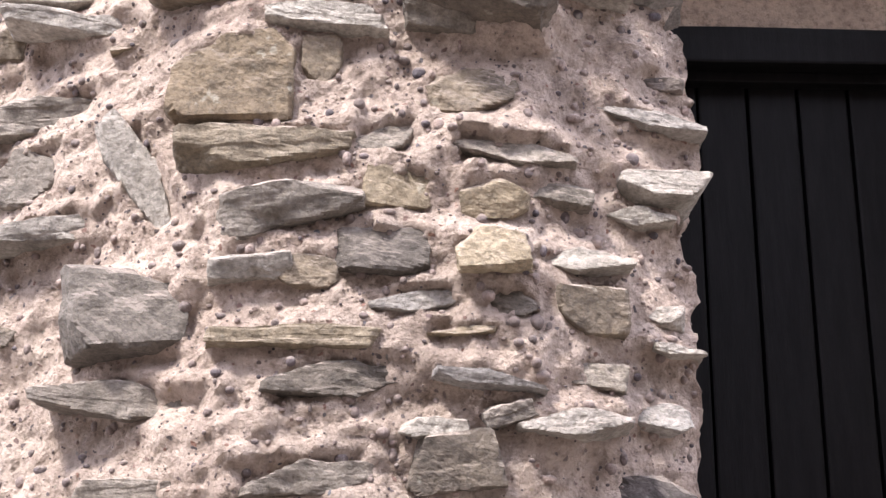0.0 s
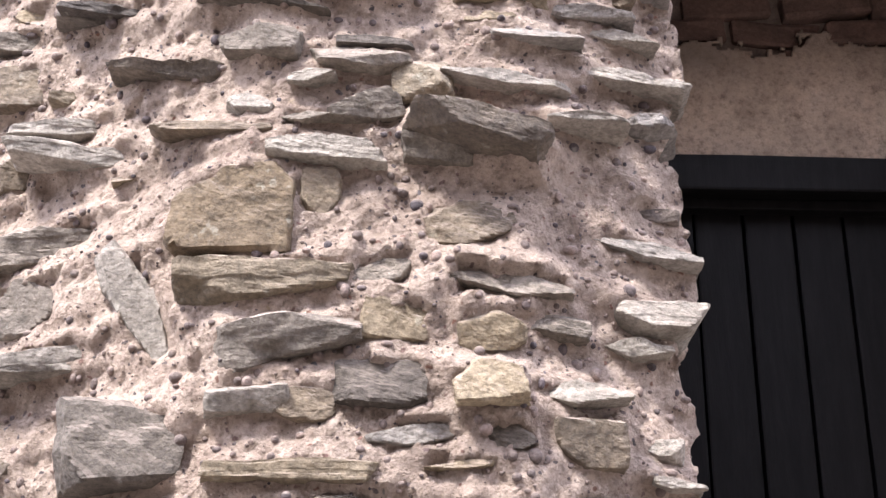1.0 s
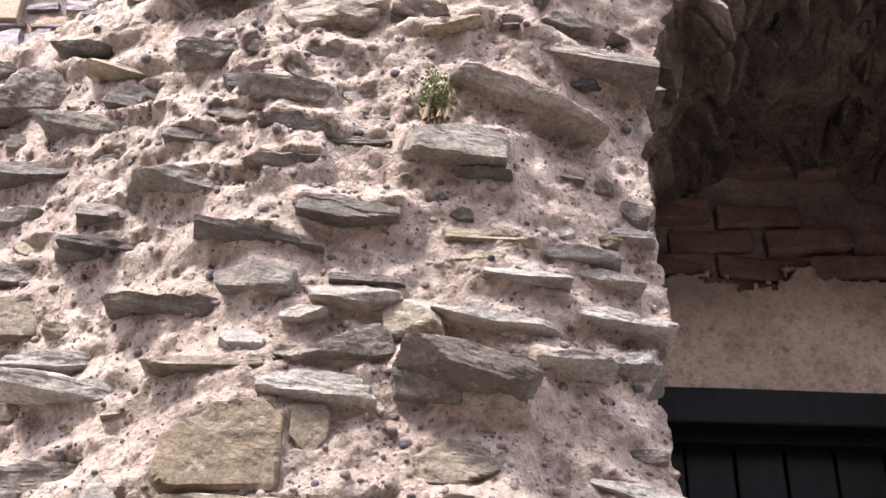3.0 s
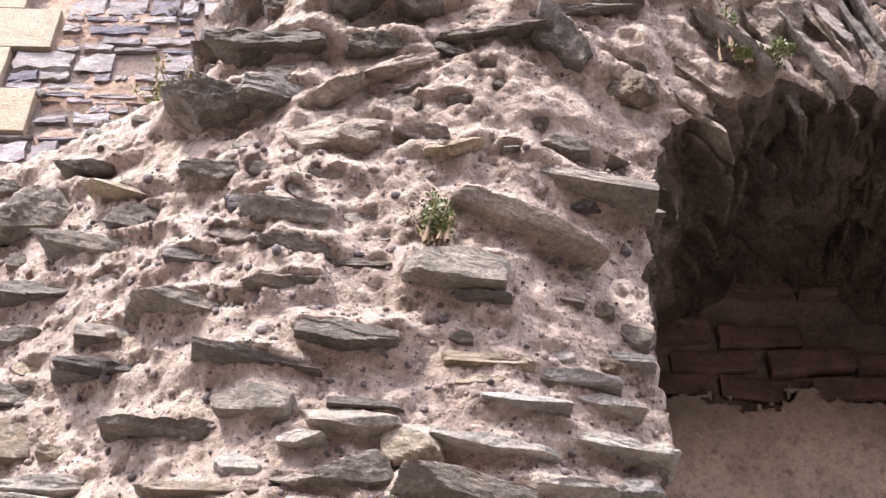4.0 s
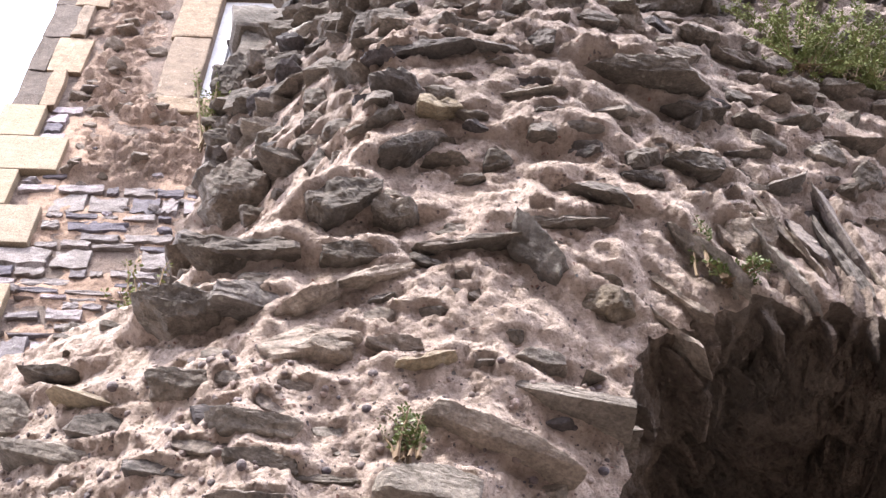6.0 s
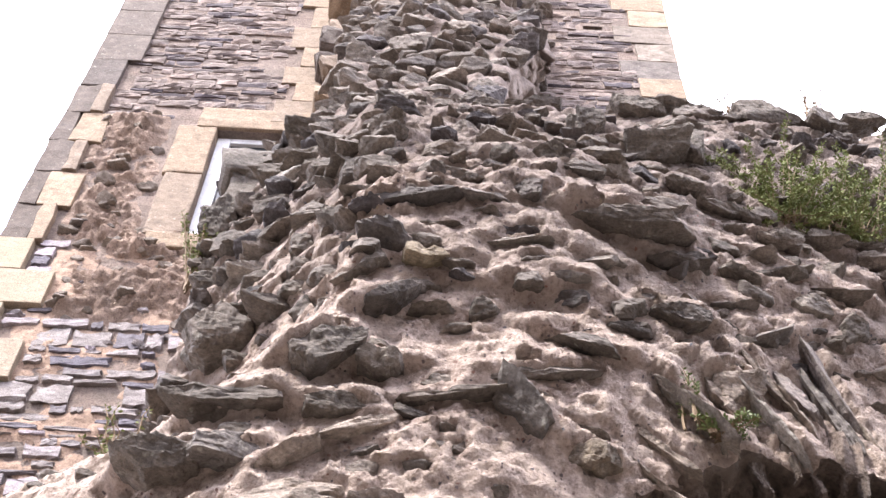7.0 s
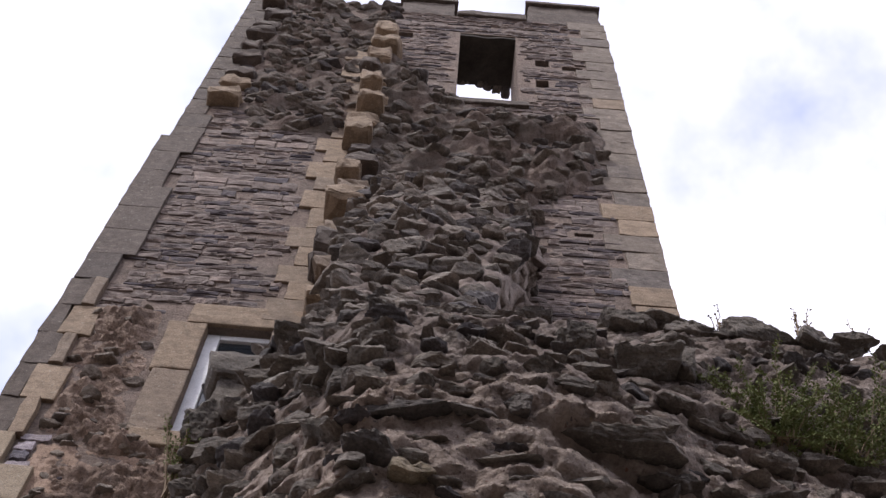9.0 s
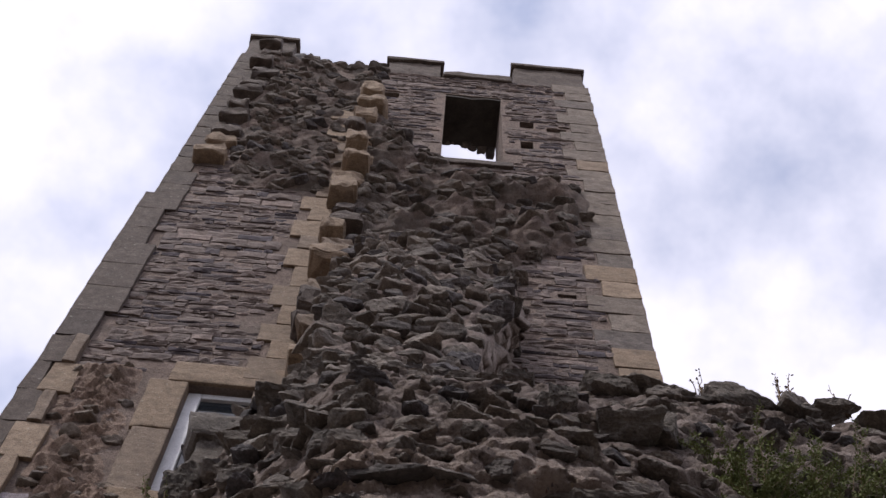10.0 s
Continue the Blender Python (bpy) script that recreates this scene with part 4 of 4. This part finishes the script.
def main_scar(z):
    return np.interp(z, [8.5, 9.4, 16.2], [-0.80, -0.87, -0.86]), np.interp(z, [8.5, 10, 11, 12.1, 12.7, 14.0, 14.25, 14.5, 16], [0.5, 0.72, 0.95, 0.95, 1.58, 1.66, 0.95, 0.05, -0.62])


def bare(z):
    return np.interp(z, [7.0, 8.1, 8.2, 9.8], [-2.25, -2.25, -2.43, -2.43]), np.interp(z, [7.0, 8.2, 8.3, 9.7], [-1.2, -1.2, -1.87, -1.9])


def taken(x0, x1, z0, z1):
    """Whether the coursed facing is missing here."""
    x, z = (x0 + x1) / 2, (z0 + z1) / 2
    for a, b, c, d in (OPENING, (-1.88, -0.87, 8.1, 9.86), *PUTLOGS):
        if x1 > a - 0.01 and x0 < b + 0.01 and z1 > c and z0 < d:
            return True
    if x0 < quoin_left(z) or x1 > quoin_right(z) or (9.2 < z < 16.3 and x1 > -1.10 - 0.10 * (int(z / 0.36) % 2) and x0 < -0.86):
        return True
    for low, high, fn in ((13.42, 17.9, left_scar), (8.5, 16.2, main_scar), (7.35, 9.7, bare)):
        if low < z < high:
            a, b = fn(z)
            if a < x < b:
                return True
    return False


def quoin_left(z):
    if z > 8.15:
        return (-2.36, -2.46)[int(z / 0.42) % 2]
    return (-2.48, -2.26)[int((z + 0.02) / 0.325) % 2]


def quoin_right(z):
    return (1.66, 1.52)[int(z / 0.31) % 2]


def slab_faces(x0, x1, z0, z1, front, back, rng, nx=3, nz=2, rough=0.007):
    """Corner points and faces of one facing stone with an uneven face and rounded arrises."""
    verts, faces = [], []
    for j in range(nz + 1):
        for i in range(nx + 1):
            edge = i in (0, nx) or j in (0, nz)
            u, v = i / nx, j / nz
            dx, dz = rng.uniform(-0.012, 0.012), rng.uniform(-0.006, 0.006)
            verts.append((x0 + (x1 - x0) * u + dx * (1 if not edge else 0.5), front + (0.010 if edge else 0) + rng.uniform(-rough, rough), z0 + (z1 - z0) * v + dz))
    row = nx + 1
    for j in range(nz):
        for i in range(nx):
            a = j * row + i
            faces.append((a, a + 1, a + 1 + row, a + row))
    ring = [i for i in range(row)] + [j * row + nx for j in range(1, nz + 1)] + [nz * row + i for i in range(nx - 1, -1, -1)] + [j * row for j in range(nz - 1, 0, -1)]
    base = len(verts)
    for k in ring:
        x, _, z = verts[k]
        verts.append((x, back, z))
    for k in range(len(ring)):
        n = (k + 1) % len(ring)
        faces.append((ring[n], ring[k], base + k, base + n))
    return verts, faces


def facing():
    rng = np.random.default_rng(12)
    verts, faces, near = [], [], []
    z = 4.6
    while z < 17.70:
        h = rng.choice([0.035, 0.05, 0.065, 0.08, 0.12], p=[0.22, 0.28, 0.25, 0.17, 0.08])
        h = min(h * (1.3 if z < 8.2 else 1), 17.72 - z)
        x = quoin_left(z + h / 2) + 0.012
        while x < 1.92:
            w = rng.uniform(0.06, 0.27) * (1.25 if h > 0.09 else 1)
            if x < -1.3 and x + w > -1.12 and 9.86 < z < 13.4:
                w = -1.112 - x
            if x < quoin_right(z + h / 2) < x + w + 0.06:
                w = quoin_right(z + h / 2) - 0.012 - x
            w = max(w, 0.04)
            gap = rng.uniform(0.004, 0.014) + (rng.uniform(0.012, 0.04) if z < 8.2 else 0)
            if not taken(x, x + w, z, z + h) and rng.random() > (0.14 if z < 8.2 else 0.03):
                proud = rng.uniform(0.002, 0.022) 
                if z < 8.2 and x < -1.1:
                    near.append((x, x + w, z, z + h - gap, proud))
                else:
                    v, f = slab_faces(x, x + w, z, z + h - gap, -proud, 0.06, rng)
                    faces += [tuple(k + len(verts) for k in q) for q in f]
                    verts += v
            x += w + gap
        z += h
    ob = piece("coursed_facing", mesh_of("coursed_facing", verts, faces, FACING), tower, None, "thin courses of grey and lilac slate")
    tagged(ob, kind="stuff")
    return near


NEAR_FACING = facing()


def scar(name, low, high, bounds, amp, lift, stones, sizes, seed, label, step=0.03, stone=SCAR_STONE, bed=SCAR_MORTAR, fine=0.16):
    """Torn rubble core: rough mortar with broken stones sticking out of it."""
    rng = np.random.default_rng(seed)
    zs = np.arange(low, high, step)
    x_lo, x_hi = min(bounds(z)[0] for z in zs) - 0.1, max(bounds(z)[1] for z in zs) + 0.1
    xs = np.arange(x_lo, x_hi, step)
    gx, gz = np.meshgrid(xs, zs)
    p = np.stack([gx.ravel(), np.zeros(gx.size), gz.ravel()], 1)
    a, b = bounds(gz)
    wob = 0.07 * fractal(p, 4, 3, 0.6, seed).reshape(gx.shape)
    inside = np.minimum(gx - a, b - gx) + wob
    ends = np.minimum(gz - low, high - gz)
    rise = np.clip(np.minimum(inside, ends) / 0.16, 0, 1)
    y = 0.01 - rise * (lift + amp * fractal(p * np.array([1, 1, 1.9]), 2.6, 4, 0.6, seed + 3).reshape(gx.shape) + amp * fine * fractal(p, 13, 4, 0.7, seed + 5).reshape(gx.shape))
    y = np.minimum(y, 0.05)
    keep = inside > 0
    cell = keep[:-1, :-1] & keep[1:, 1:] & keep[1:, :-1] & keep[:-1, 1:]
    jj, ii = np.nonzero(cell)
    n = len(xs)
    k = jj * n + ii
    me = mesh_of(name, np.stack([gx.ravel(), y.ravel(), gz.ravel()], 1), np.stack([k, k + 1, k + 1 + n, k + n], 1), bed, True)
    core = piece(name, me, tower, None, label)
    shapes = [rock_mesh("broken_stone", 1, 1, 0.5, seed * 50 + s, stone, 9, 0.80, 0.09, 0.02, 0.16, "oval") for s in range(9)]
    placed = 0
    for _ in range(stones * 5):
        x, z = rng.uniform(x_lo, x_hi), rng.uniform(low, high)
        a1, b1 = bounds(z)
        if not a1 + 0.02 < x < b1 - 0.02 or placed >= stones:
            continue
        placed += 1
        s = rng.uniform(*sizes)
        i, j = int((x - x_lo) / step), int((z - low) / step)
        yy = y[min(j, len(zs) - 1), min(i, n - 1)]
        m = pose(x, yy + s * 0.15, z, rng.uniform(-8, 8), rng.uniform(-10, 10), rng.uniform(-25, 25)) @ Matrix.Diagonal((s, s * 0.9, s * rng.uniform(0.6, 1.1), 1))
        piece("broken_stone", shapes[rng.integers(9)], core, m)


scar("wall_scar", 13.40, 17.95, left_scar, 0.07, 0.05, 290, (0.09, 0.22), 3, "torn rubble core where a wall once met the tower")
scar("wall_scar", 9.0, 16.2, main_scar, 0.10, 0.10, 300, (0.10, 0.26), 4, "dark ragged rubble left by a lost wall")
scar("bare_rubble", 7.3, 9.75, bare, 0.07, 0.04, 50, (0.06, 0.16), 5, "rough pink rubble with its facing gone", 0.014, QUOIN_GREY, RUBBLE_MORTAR, 0.42)
scar("pointing", 5.2, 8.15, lambda z: (-2.47 + 0 * z, -0.85 + 0 * z), 0.016, 0.006, 60, (0.05, 0.13), 6, "brown crumbling mortar pointing", 0.016, FACING_PIECE, POINTING, 0.6)


def ashlar(name, x0, x1, z0, z1, proud, mat, seed, depth=0.30, wear=0.006, bevel=0.006):
    part(name, block(x0, x1, -proud, depth, z0, z1, bevel, wear, seed, 2), mat, tower)


def quoins():
    rng = random.Random(5)
    z = 4.5
    while z < 8.05:                                   # fresh sawn quoins of the lower corner
        ashlar("quoin", -2.77, (-2.50, -2.28)[int((z + 0.18) / 0.325) % 2], z, z + 0.318, 0.055, BUFF_NEW, int(z * 100), wear=0.002)
        z += 0.325
    while z < 9.75:                                   # worn buff quoins
        k = int((z + 0.2) / 0.42) % 2
        ashlar("quoin", -2.745, -2.62 + 0.06 * k, z, z + 0.40, 0.03, ASHLAR_DARK, int(z * 100), wear=0.012)
        ashlar("quoin", -2.615 + 0.06 * k, (-2.38, -2.46)[k], z, z + 0.395, 0.034 + 0.02 * k, BUFF, int(z * 100) + 3, wear=0.014)
        z += 0.405
    while z < 12.98:                                  # stained clasping buttress
        h = rng.uniform(0.34, 0.46)
        h = min(h, 12.99 - z) if 12.99 - z > 0.2 else 12.99 - z
        ashlar("quoin", -2.735, -2.36 - rng.choice([0, 0.10]), z, z + h - 0.001, 0.035, ASHLAR_DARK, int(z * 100))
        z += h
    while z < 17.75:
        h = rng.uniform(0.30, 0.42)
        ashlar("quoin", -2.66, -2.36 - rng.choice([0, 0.08]), z, z + h - 0.008, 0.015, ASHLAR_DARK, int(z * 100))
        z += h
    z = 4.5
    while z < 17.65:
        k = int((z + 0.15) / 0.31) % 2
        mat = BUFF if rng.random() < 0.22 else QUOIN_GREY
        ashlar("quoin", (1.67, 1.53)[k] + rng.uniform(-0.03, 0.01), 2.005, z, z + 0.30, 0.004 + 0.012 * rng.random(), mat, int(z * 100) + 7)
        z += 0.31


def toothing():
    """The column of buff stones, some still sticking out, where two walls parted."""
    rng = random.Random(11)
    z, k = 9.36, 0
    while z < 16.1:
        h = rng.uniform(0.27, 0.40)
        left = -1.10 - (0.11 if k % 2 else 0) + rng.uniform(-0.02, 0.02)
        ashlar("toothing_stone", left, -0.90, z, z + h - 0.01, 0.02 + rng.uniform(0, 0.02), BUFF, 400 + k)
        if 9.5 < z and rng.random() < 0.92:
            p = rng.uniform(0.16, 0.36)
            x = rng.uniform(-0.97, -0.88)
            ashlar("toothing_stone", x, x + rng.uniform(0.20, 0.34), z + 0.03, z + h * rng.uniform(0.6, 0.85), p, BUFF if rng.random() < 0.75 else ASHLAR_DARK, 500 + k, wear=0.03, bevel=0.05)
        z += h
        k += 1
    # the second row, high in the corner
    z, k = 13.9, 0
    while z < 18.4:
        h = rng.uniform(0.26, 0.36)
        x = -2.40 + rng.uniform(0, 0.10)
        ashlar("toothing_stone", x - 0.06, x + rng.uniform(0.16, 0.30), z, z + h * 0.6, rng.uniform(0.08, 0.18), BUFF if z < 14.6 else ASHLAR_DARK, 600 + k, wear=0.03, bevel=0.03)
        z += h + rng.uniform(0.02, 0.16)
        k += 1


def dressed_window():
    w = thing("window_1", "small white-framed window in a buff stone surround, dark inside", "window", kind="structure", at=TOWER_AT)
    a, b, c, d = WINDOW

    def stone(x0, x1, z0, z1, seed, y1=0.28, proud=0.03):
        part("surround_stone", block(x0, x1, -proud, y1, z0, z1, 0.014, 0.008, seed, 2), BUFF, w)

    stone(-1.74, -0.885, d, 9.85, 1)
    stone(-1.87, a, 8.95, d - 0.006, 2)
    stone(-1.85, a, 8.22, 8.944, 3)
    stone(b, -0.885, 9.02, d - 0.006, 4)
    stone(b, -0.90, 8.22, 9.014, 5)
    stone(-1.82, -0.90, 8.06, 8.215, 6, 0.28, 0.05)
    for n, (x0, x1, z0, z1) in enumerate(((a, a + 0.10, c, d), (b - 0.075, b, c, d), (a + 0.10, b - 0.075, d - 0.06, d), (a + 0.10, b - 0.075, c, c + 0.08))):
        part("frame_bar", block(x0, x1, 0.07, 0.14, z0, z1, 0.006), WHITE_WOOD, w, "white painted timber")
    part("pane", block(a + 0.10, b - 0.075, 0.100, 0.106, c + 0.08, d - 0.06, 0), GLASS, w, "dark glass")


def parapet():
    def merlon(x0, x1, z0, z1, seed):
        part("merlon", block(x0, x1, 0.0, 0.42, z0, z1 - 0.09, 0.01, 0.012, seed, 4), ASHLAR_DARK, tower)
        part("coping", block(x0 - 0.04, x1 + 0.04, -0.05, 0.48, z1 - 0.088, z1, 0.015, 0.01, seed + 1, 3), ASHLAR_DARK, tower)
    merlon(-2.64, -2.02, 17.75, 18.82, 800)
    merlon(-0.68, 0.02, 17.75, 18.34, 810)
    merlon(1.02, 1.96, 17.75, 18.56, 820)
    part("coping", block(0.06, 0.98, -0.04, 0.46, 17.752, 17.93, 0.02, 0.014, 830, 4), ASHLAR_DARK, tower)
    rng = random.Random(3)
    x = -1.98
    while x < -0.72:
        w = rng.uniform(0.14, 0.26)
        top = 17.80 + 0.42 * max(0, 1 - (x + 1.98) / 0.95) ** 1.4 + 0.03 * rng.random()
        part("broken_parapet", block(x, min(x + w - 0.006, -0.70), -0.02 + rng.uniform(0, 0.05), 0.42, 17.752, top, 0.02, 0.02, int(x * 100) + 950, 3), SCAR_STONE, tower)
        x += w


quoins()
toothing()
dressed_window()
parapet()


# ---- plants ----
def herb(name, label, root, spread, height, stalks, leaves, leaf, mat, seed, droop=0.3, lean=(0, -0.5), twig=0.004, base=0.02, hang=0.5):
    """A rooted herb: branching stalks and many small leaves."""
    rng = np.random.default_rng(seed)
    ob = thing(name, label, "plant", "plants on the ruin", at=pose(*root))
    sv, sf, lv, lf = [], [], [], []
    for s in range(stalks):
        ang = rng.uniform(0, 2 * math.pi)
        out = np.array([math.cos(ang) * spread[0], math.sin(ang) * spread[1], 0]) * rng.uniform(0.2, 1.0)
        out[:2] += np.array(lean) * spread[0] * rng.uniform(0, 1)
        start = np.array([rng.uniform(-base, base), rng.uniform(-0.01, 0.02), 0])
        tall = height * rng.uniform(hang, 1.0)
        pts = []
        for k in range(7):
            u = k / 6
            q = start + out * u ** 1.2 + np.array([0, 0, tall * (u - droop * u * u)]) + rng.normal(0, 0.006, 3) * u
            pts.append(q)
        for k, q in enumerate(pts):
            r = twig * (1 - 0.75 * k / 6)
            b0 = len(sv)
            for c in range(4):
                sv.append(tuple(q + np.array([r * math.cos(c * 1.571), r * math.sin(c * 1.571), 0])))
            if k:
                for c in range(4):
                    sf.append((b0 - 4 + c, b0 - 4 + (c + 1) % 4, b0 + (c + 1) % 4, b0 + c))
        for _ in range(leaves):
            u = rng.uniform(0.12, 1.0) ** 0.8 * 6
            k = min(int(u), 5)
            q = pts[k] + (pts[k + 1] - pts[k]) * (u - k)
            d = rng.normal(0, 1, 3)
            d[2] = abs(d[2]) * 0.6
            d /= np.linalg.norm(d)
            side = np.cross(d, rng.normal(0, 1, 3))
            side /= np.linalg.norm(side)
            nrm = np.cross(d, side)
            q = q + d * leaf * rng.uniform(0, 0.8)
            size = leaf * rng.uniform(0.5, 1.25)
            b0 = len(lv)
            for t, wd, up in ((0, 0.0, 0), (0.35, 0.26, 0.05), (0.75, 0.22, 0.03), (1.0, 0.0, -0.08), (0.75, -0.22, 0.03), (0.35, -0.26, 0.05)):
                lv.append(tuple(q + d * size * t + side * size * wd + nrm * size * up))
            lf += [(b0, b0 + 1, b0 + 5), (b0 + 1, b0 + 2, b0 + 4, b0 + 5), (b0 + 2, b0 + 3, b0 + 4)]
    tagged(piece("stalk", mesh_of("stalk", sv, sf, STALK), ob), kind="stuff")
    tagged(piece("foliage", mesh_of("foliage", lv, lf, mat), ob), kind="stuff")


def ledge(x, z, out=0.03):
    return x, float(surf(x, z)) - out, z


herb("wall_fern", "small green fern rooted in a mortar crack", ledge(-0.018, 2.885), (0.05, 0.05), 0.13, 13, 51, 0.0085, LEAF_BRIGHT, 1, 0.1)
herb("wall_fern", "bright fern growing on the broken arch edge", ledge(0.605, 3.415, 0.05), (0.09, 0.05), 0.08, 24, 66, 0.0085, LEAF_BRIGHT, 2, 0.5, (0.4, -0.4))
herb("wall_fern", "upright sprig on the broken arch edge", ledge(0.555, 3.44, 0.04), (0.02, 0.02), 0.16, 4, 60, 0.0085, LEAF_BRIGHT, 3, 0.0)
herb("bush", "grey-green bushy herb rooted high in the wall", ledge(0.97, 4.38, 0.03), (0.20, 0.10), 0.46, 50, 170, 0.0095, LEAF, 4, 0.25, (0.1, -0.3), 0.002, 0.05, -0.15)
herb("bush", "grey-green bushy herb rooted high in the wall", ledge(1.15, 4.42, 0.03), (0.21, 0.10), 0.54, 56, 170, 0.0095, LEAF, 5, 0.25, (0.1, -0.3), 0.002, 0.08, -0.15)
herb("bush", "grey-green bushy herb rooted high in the wall", ledge(1.36, 4.46, 0.03), (0.20, 0.10), 0.52, 46, 170, 0.0095, LEAF, 6, 0.25, (0, -0.3), 0.002, 0.08, -0.15)
for n, x in enumerate((0.97, 1.25, 1.44)):
    herb("dry_weed", "spindly dry weed standing on the wall top", (x, 2.04, 5.19), (0.04, 0.03), 0.20, 4 if n != 1 else 8, 22, 0.010, STALK, 20 + n, 0.0)
herb("tall_weed", "tall pale-green weed at the wall's broken edge", (-0.635, 2.19, 4.34), (0.10, 0.06), 0.46, 18, 60, 0.010, LEAF, 30, 0.1, (-0.4, -0.2))
herb("tall_weed", "weed growing from the ledge before the tower wall", (-0.60, 1.93, 3.36), (0.08, 0.05), 0.26, 9, 30, 0.009, LEAF, 31, 0.1, (-0.3, -0.2))
herb("tall_weed", "weed growing under the window", (-0.60, 2.22, 4.82), (0.04, 0.04), 0.15, 5, 40, 0.011, LEAF, 32, 0.1, (-0.2, -0.2))


# ---- grit and pebbles in the mortar ----
def pebbles(count, x0, x1, z0, z1, seed):
    rng = np.random.default_rng(seed)
    dirs, quads = SPHERES[3]
    x, z = rng.uniform(x0, x1, count), rng.uniform(z0, z1, count)
    ok = (x > left_edge(z)) & ~((x > jamb(z) - 0.01) & (x < 1.16) & (z < arch_top(x) + 0.02))
    x, z = x[ok], z[ok]
    y = surf(x, z) - relief(x, z)
    verts, faces = [], []
    for a, b, c in zip(x, y, z):
        r = 0.0018 + 0.0085 * rng.random() ** 5
        shape = dirs * r * rng.uniform(0.65, 1.2, 3)
        faces += [tuple(k + len(verts) for k in q) for q in quads]
        verts += (shape + np.array([a, b + r * 0.15, c])).tolist()
    ob = piece("pebbles", mesh_of("pebbles", verts, faces, PEBBLE, True), spur, None, "dark and reddish pebbles in the mortar")
    tagged(ob, kind="stuff")


PEBBLE = stone_material("pebble", (0.10, 0.08, 0.08), (0.20, 0.155, 0.145), (0.34, 0.26, 0.23), 0.6, island=True, strata=1, rough=0.6)
pebbles(5600, -1.0, 0.42, 1.5, 3.15, 9)

# ---- coursed stones nearest the camera, one by one ----
slab_rng = np.random.default_rng(33)
SLABS = []
for s in range(10):
    v, f = slab_faces(-0.5, 0.5, -0.5, 0.5, -0.5, 0.5, slab_rng, 4, 3, 0.14)
    v = [(x + slab_rng.uniform(-0.05, 0.05), max(-0.8, y), z + 6 * (slab_rng.uniform(-0.028, 0.028))) for x, y, z in v]
    SLABS.append(mesh_of("facing_stone", v, f, FACING_PIECE))
for x0, x1, z0, z1, proud in NEAR_FACING:
    m = pose((x0 + x1) / 2, 0.005 - proud, (z0 + z1) / 2, 0, slab_rng.uniform(-4, 4), slab_rng.uniform(-1, 1)) @ Matrix.Diagonal((x1 - x0, 0.03, z1 - z0, 1))
    piece("facing_stone", SLABS[slab_rng.integers(10)], tower, m)
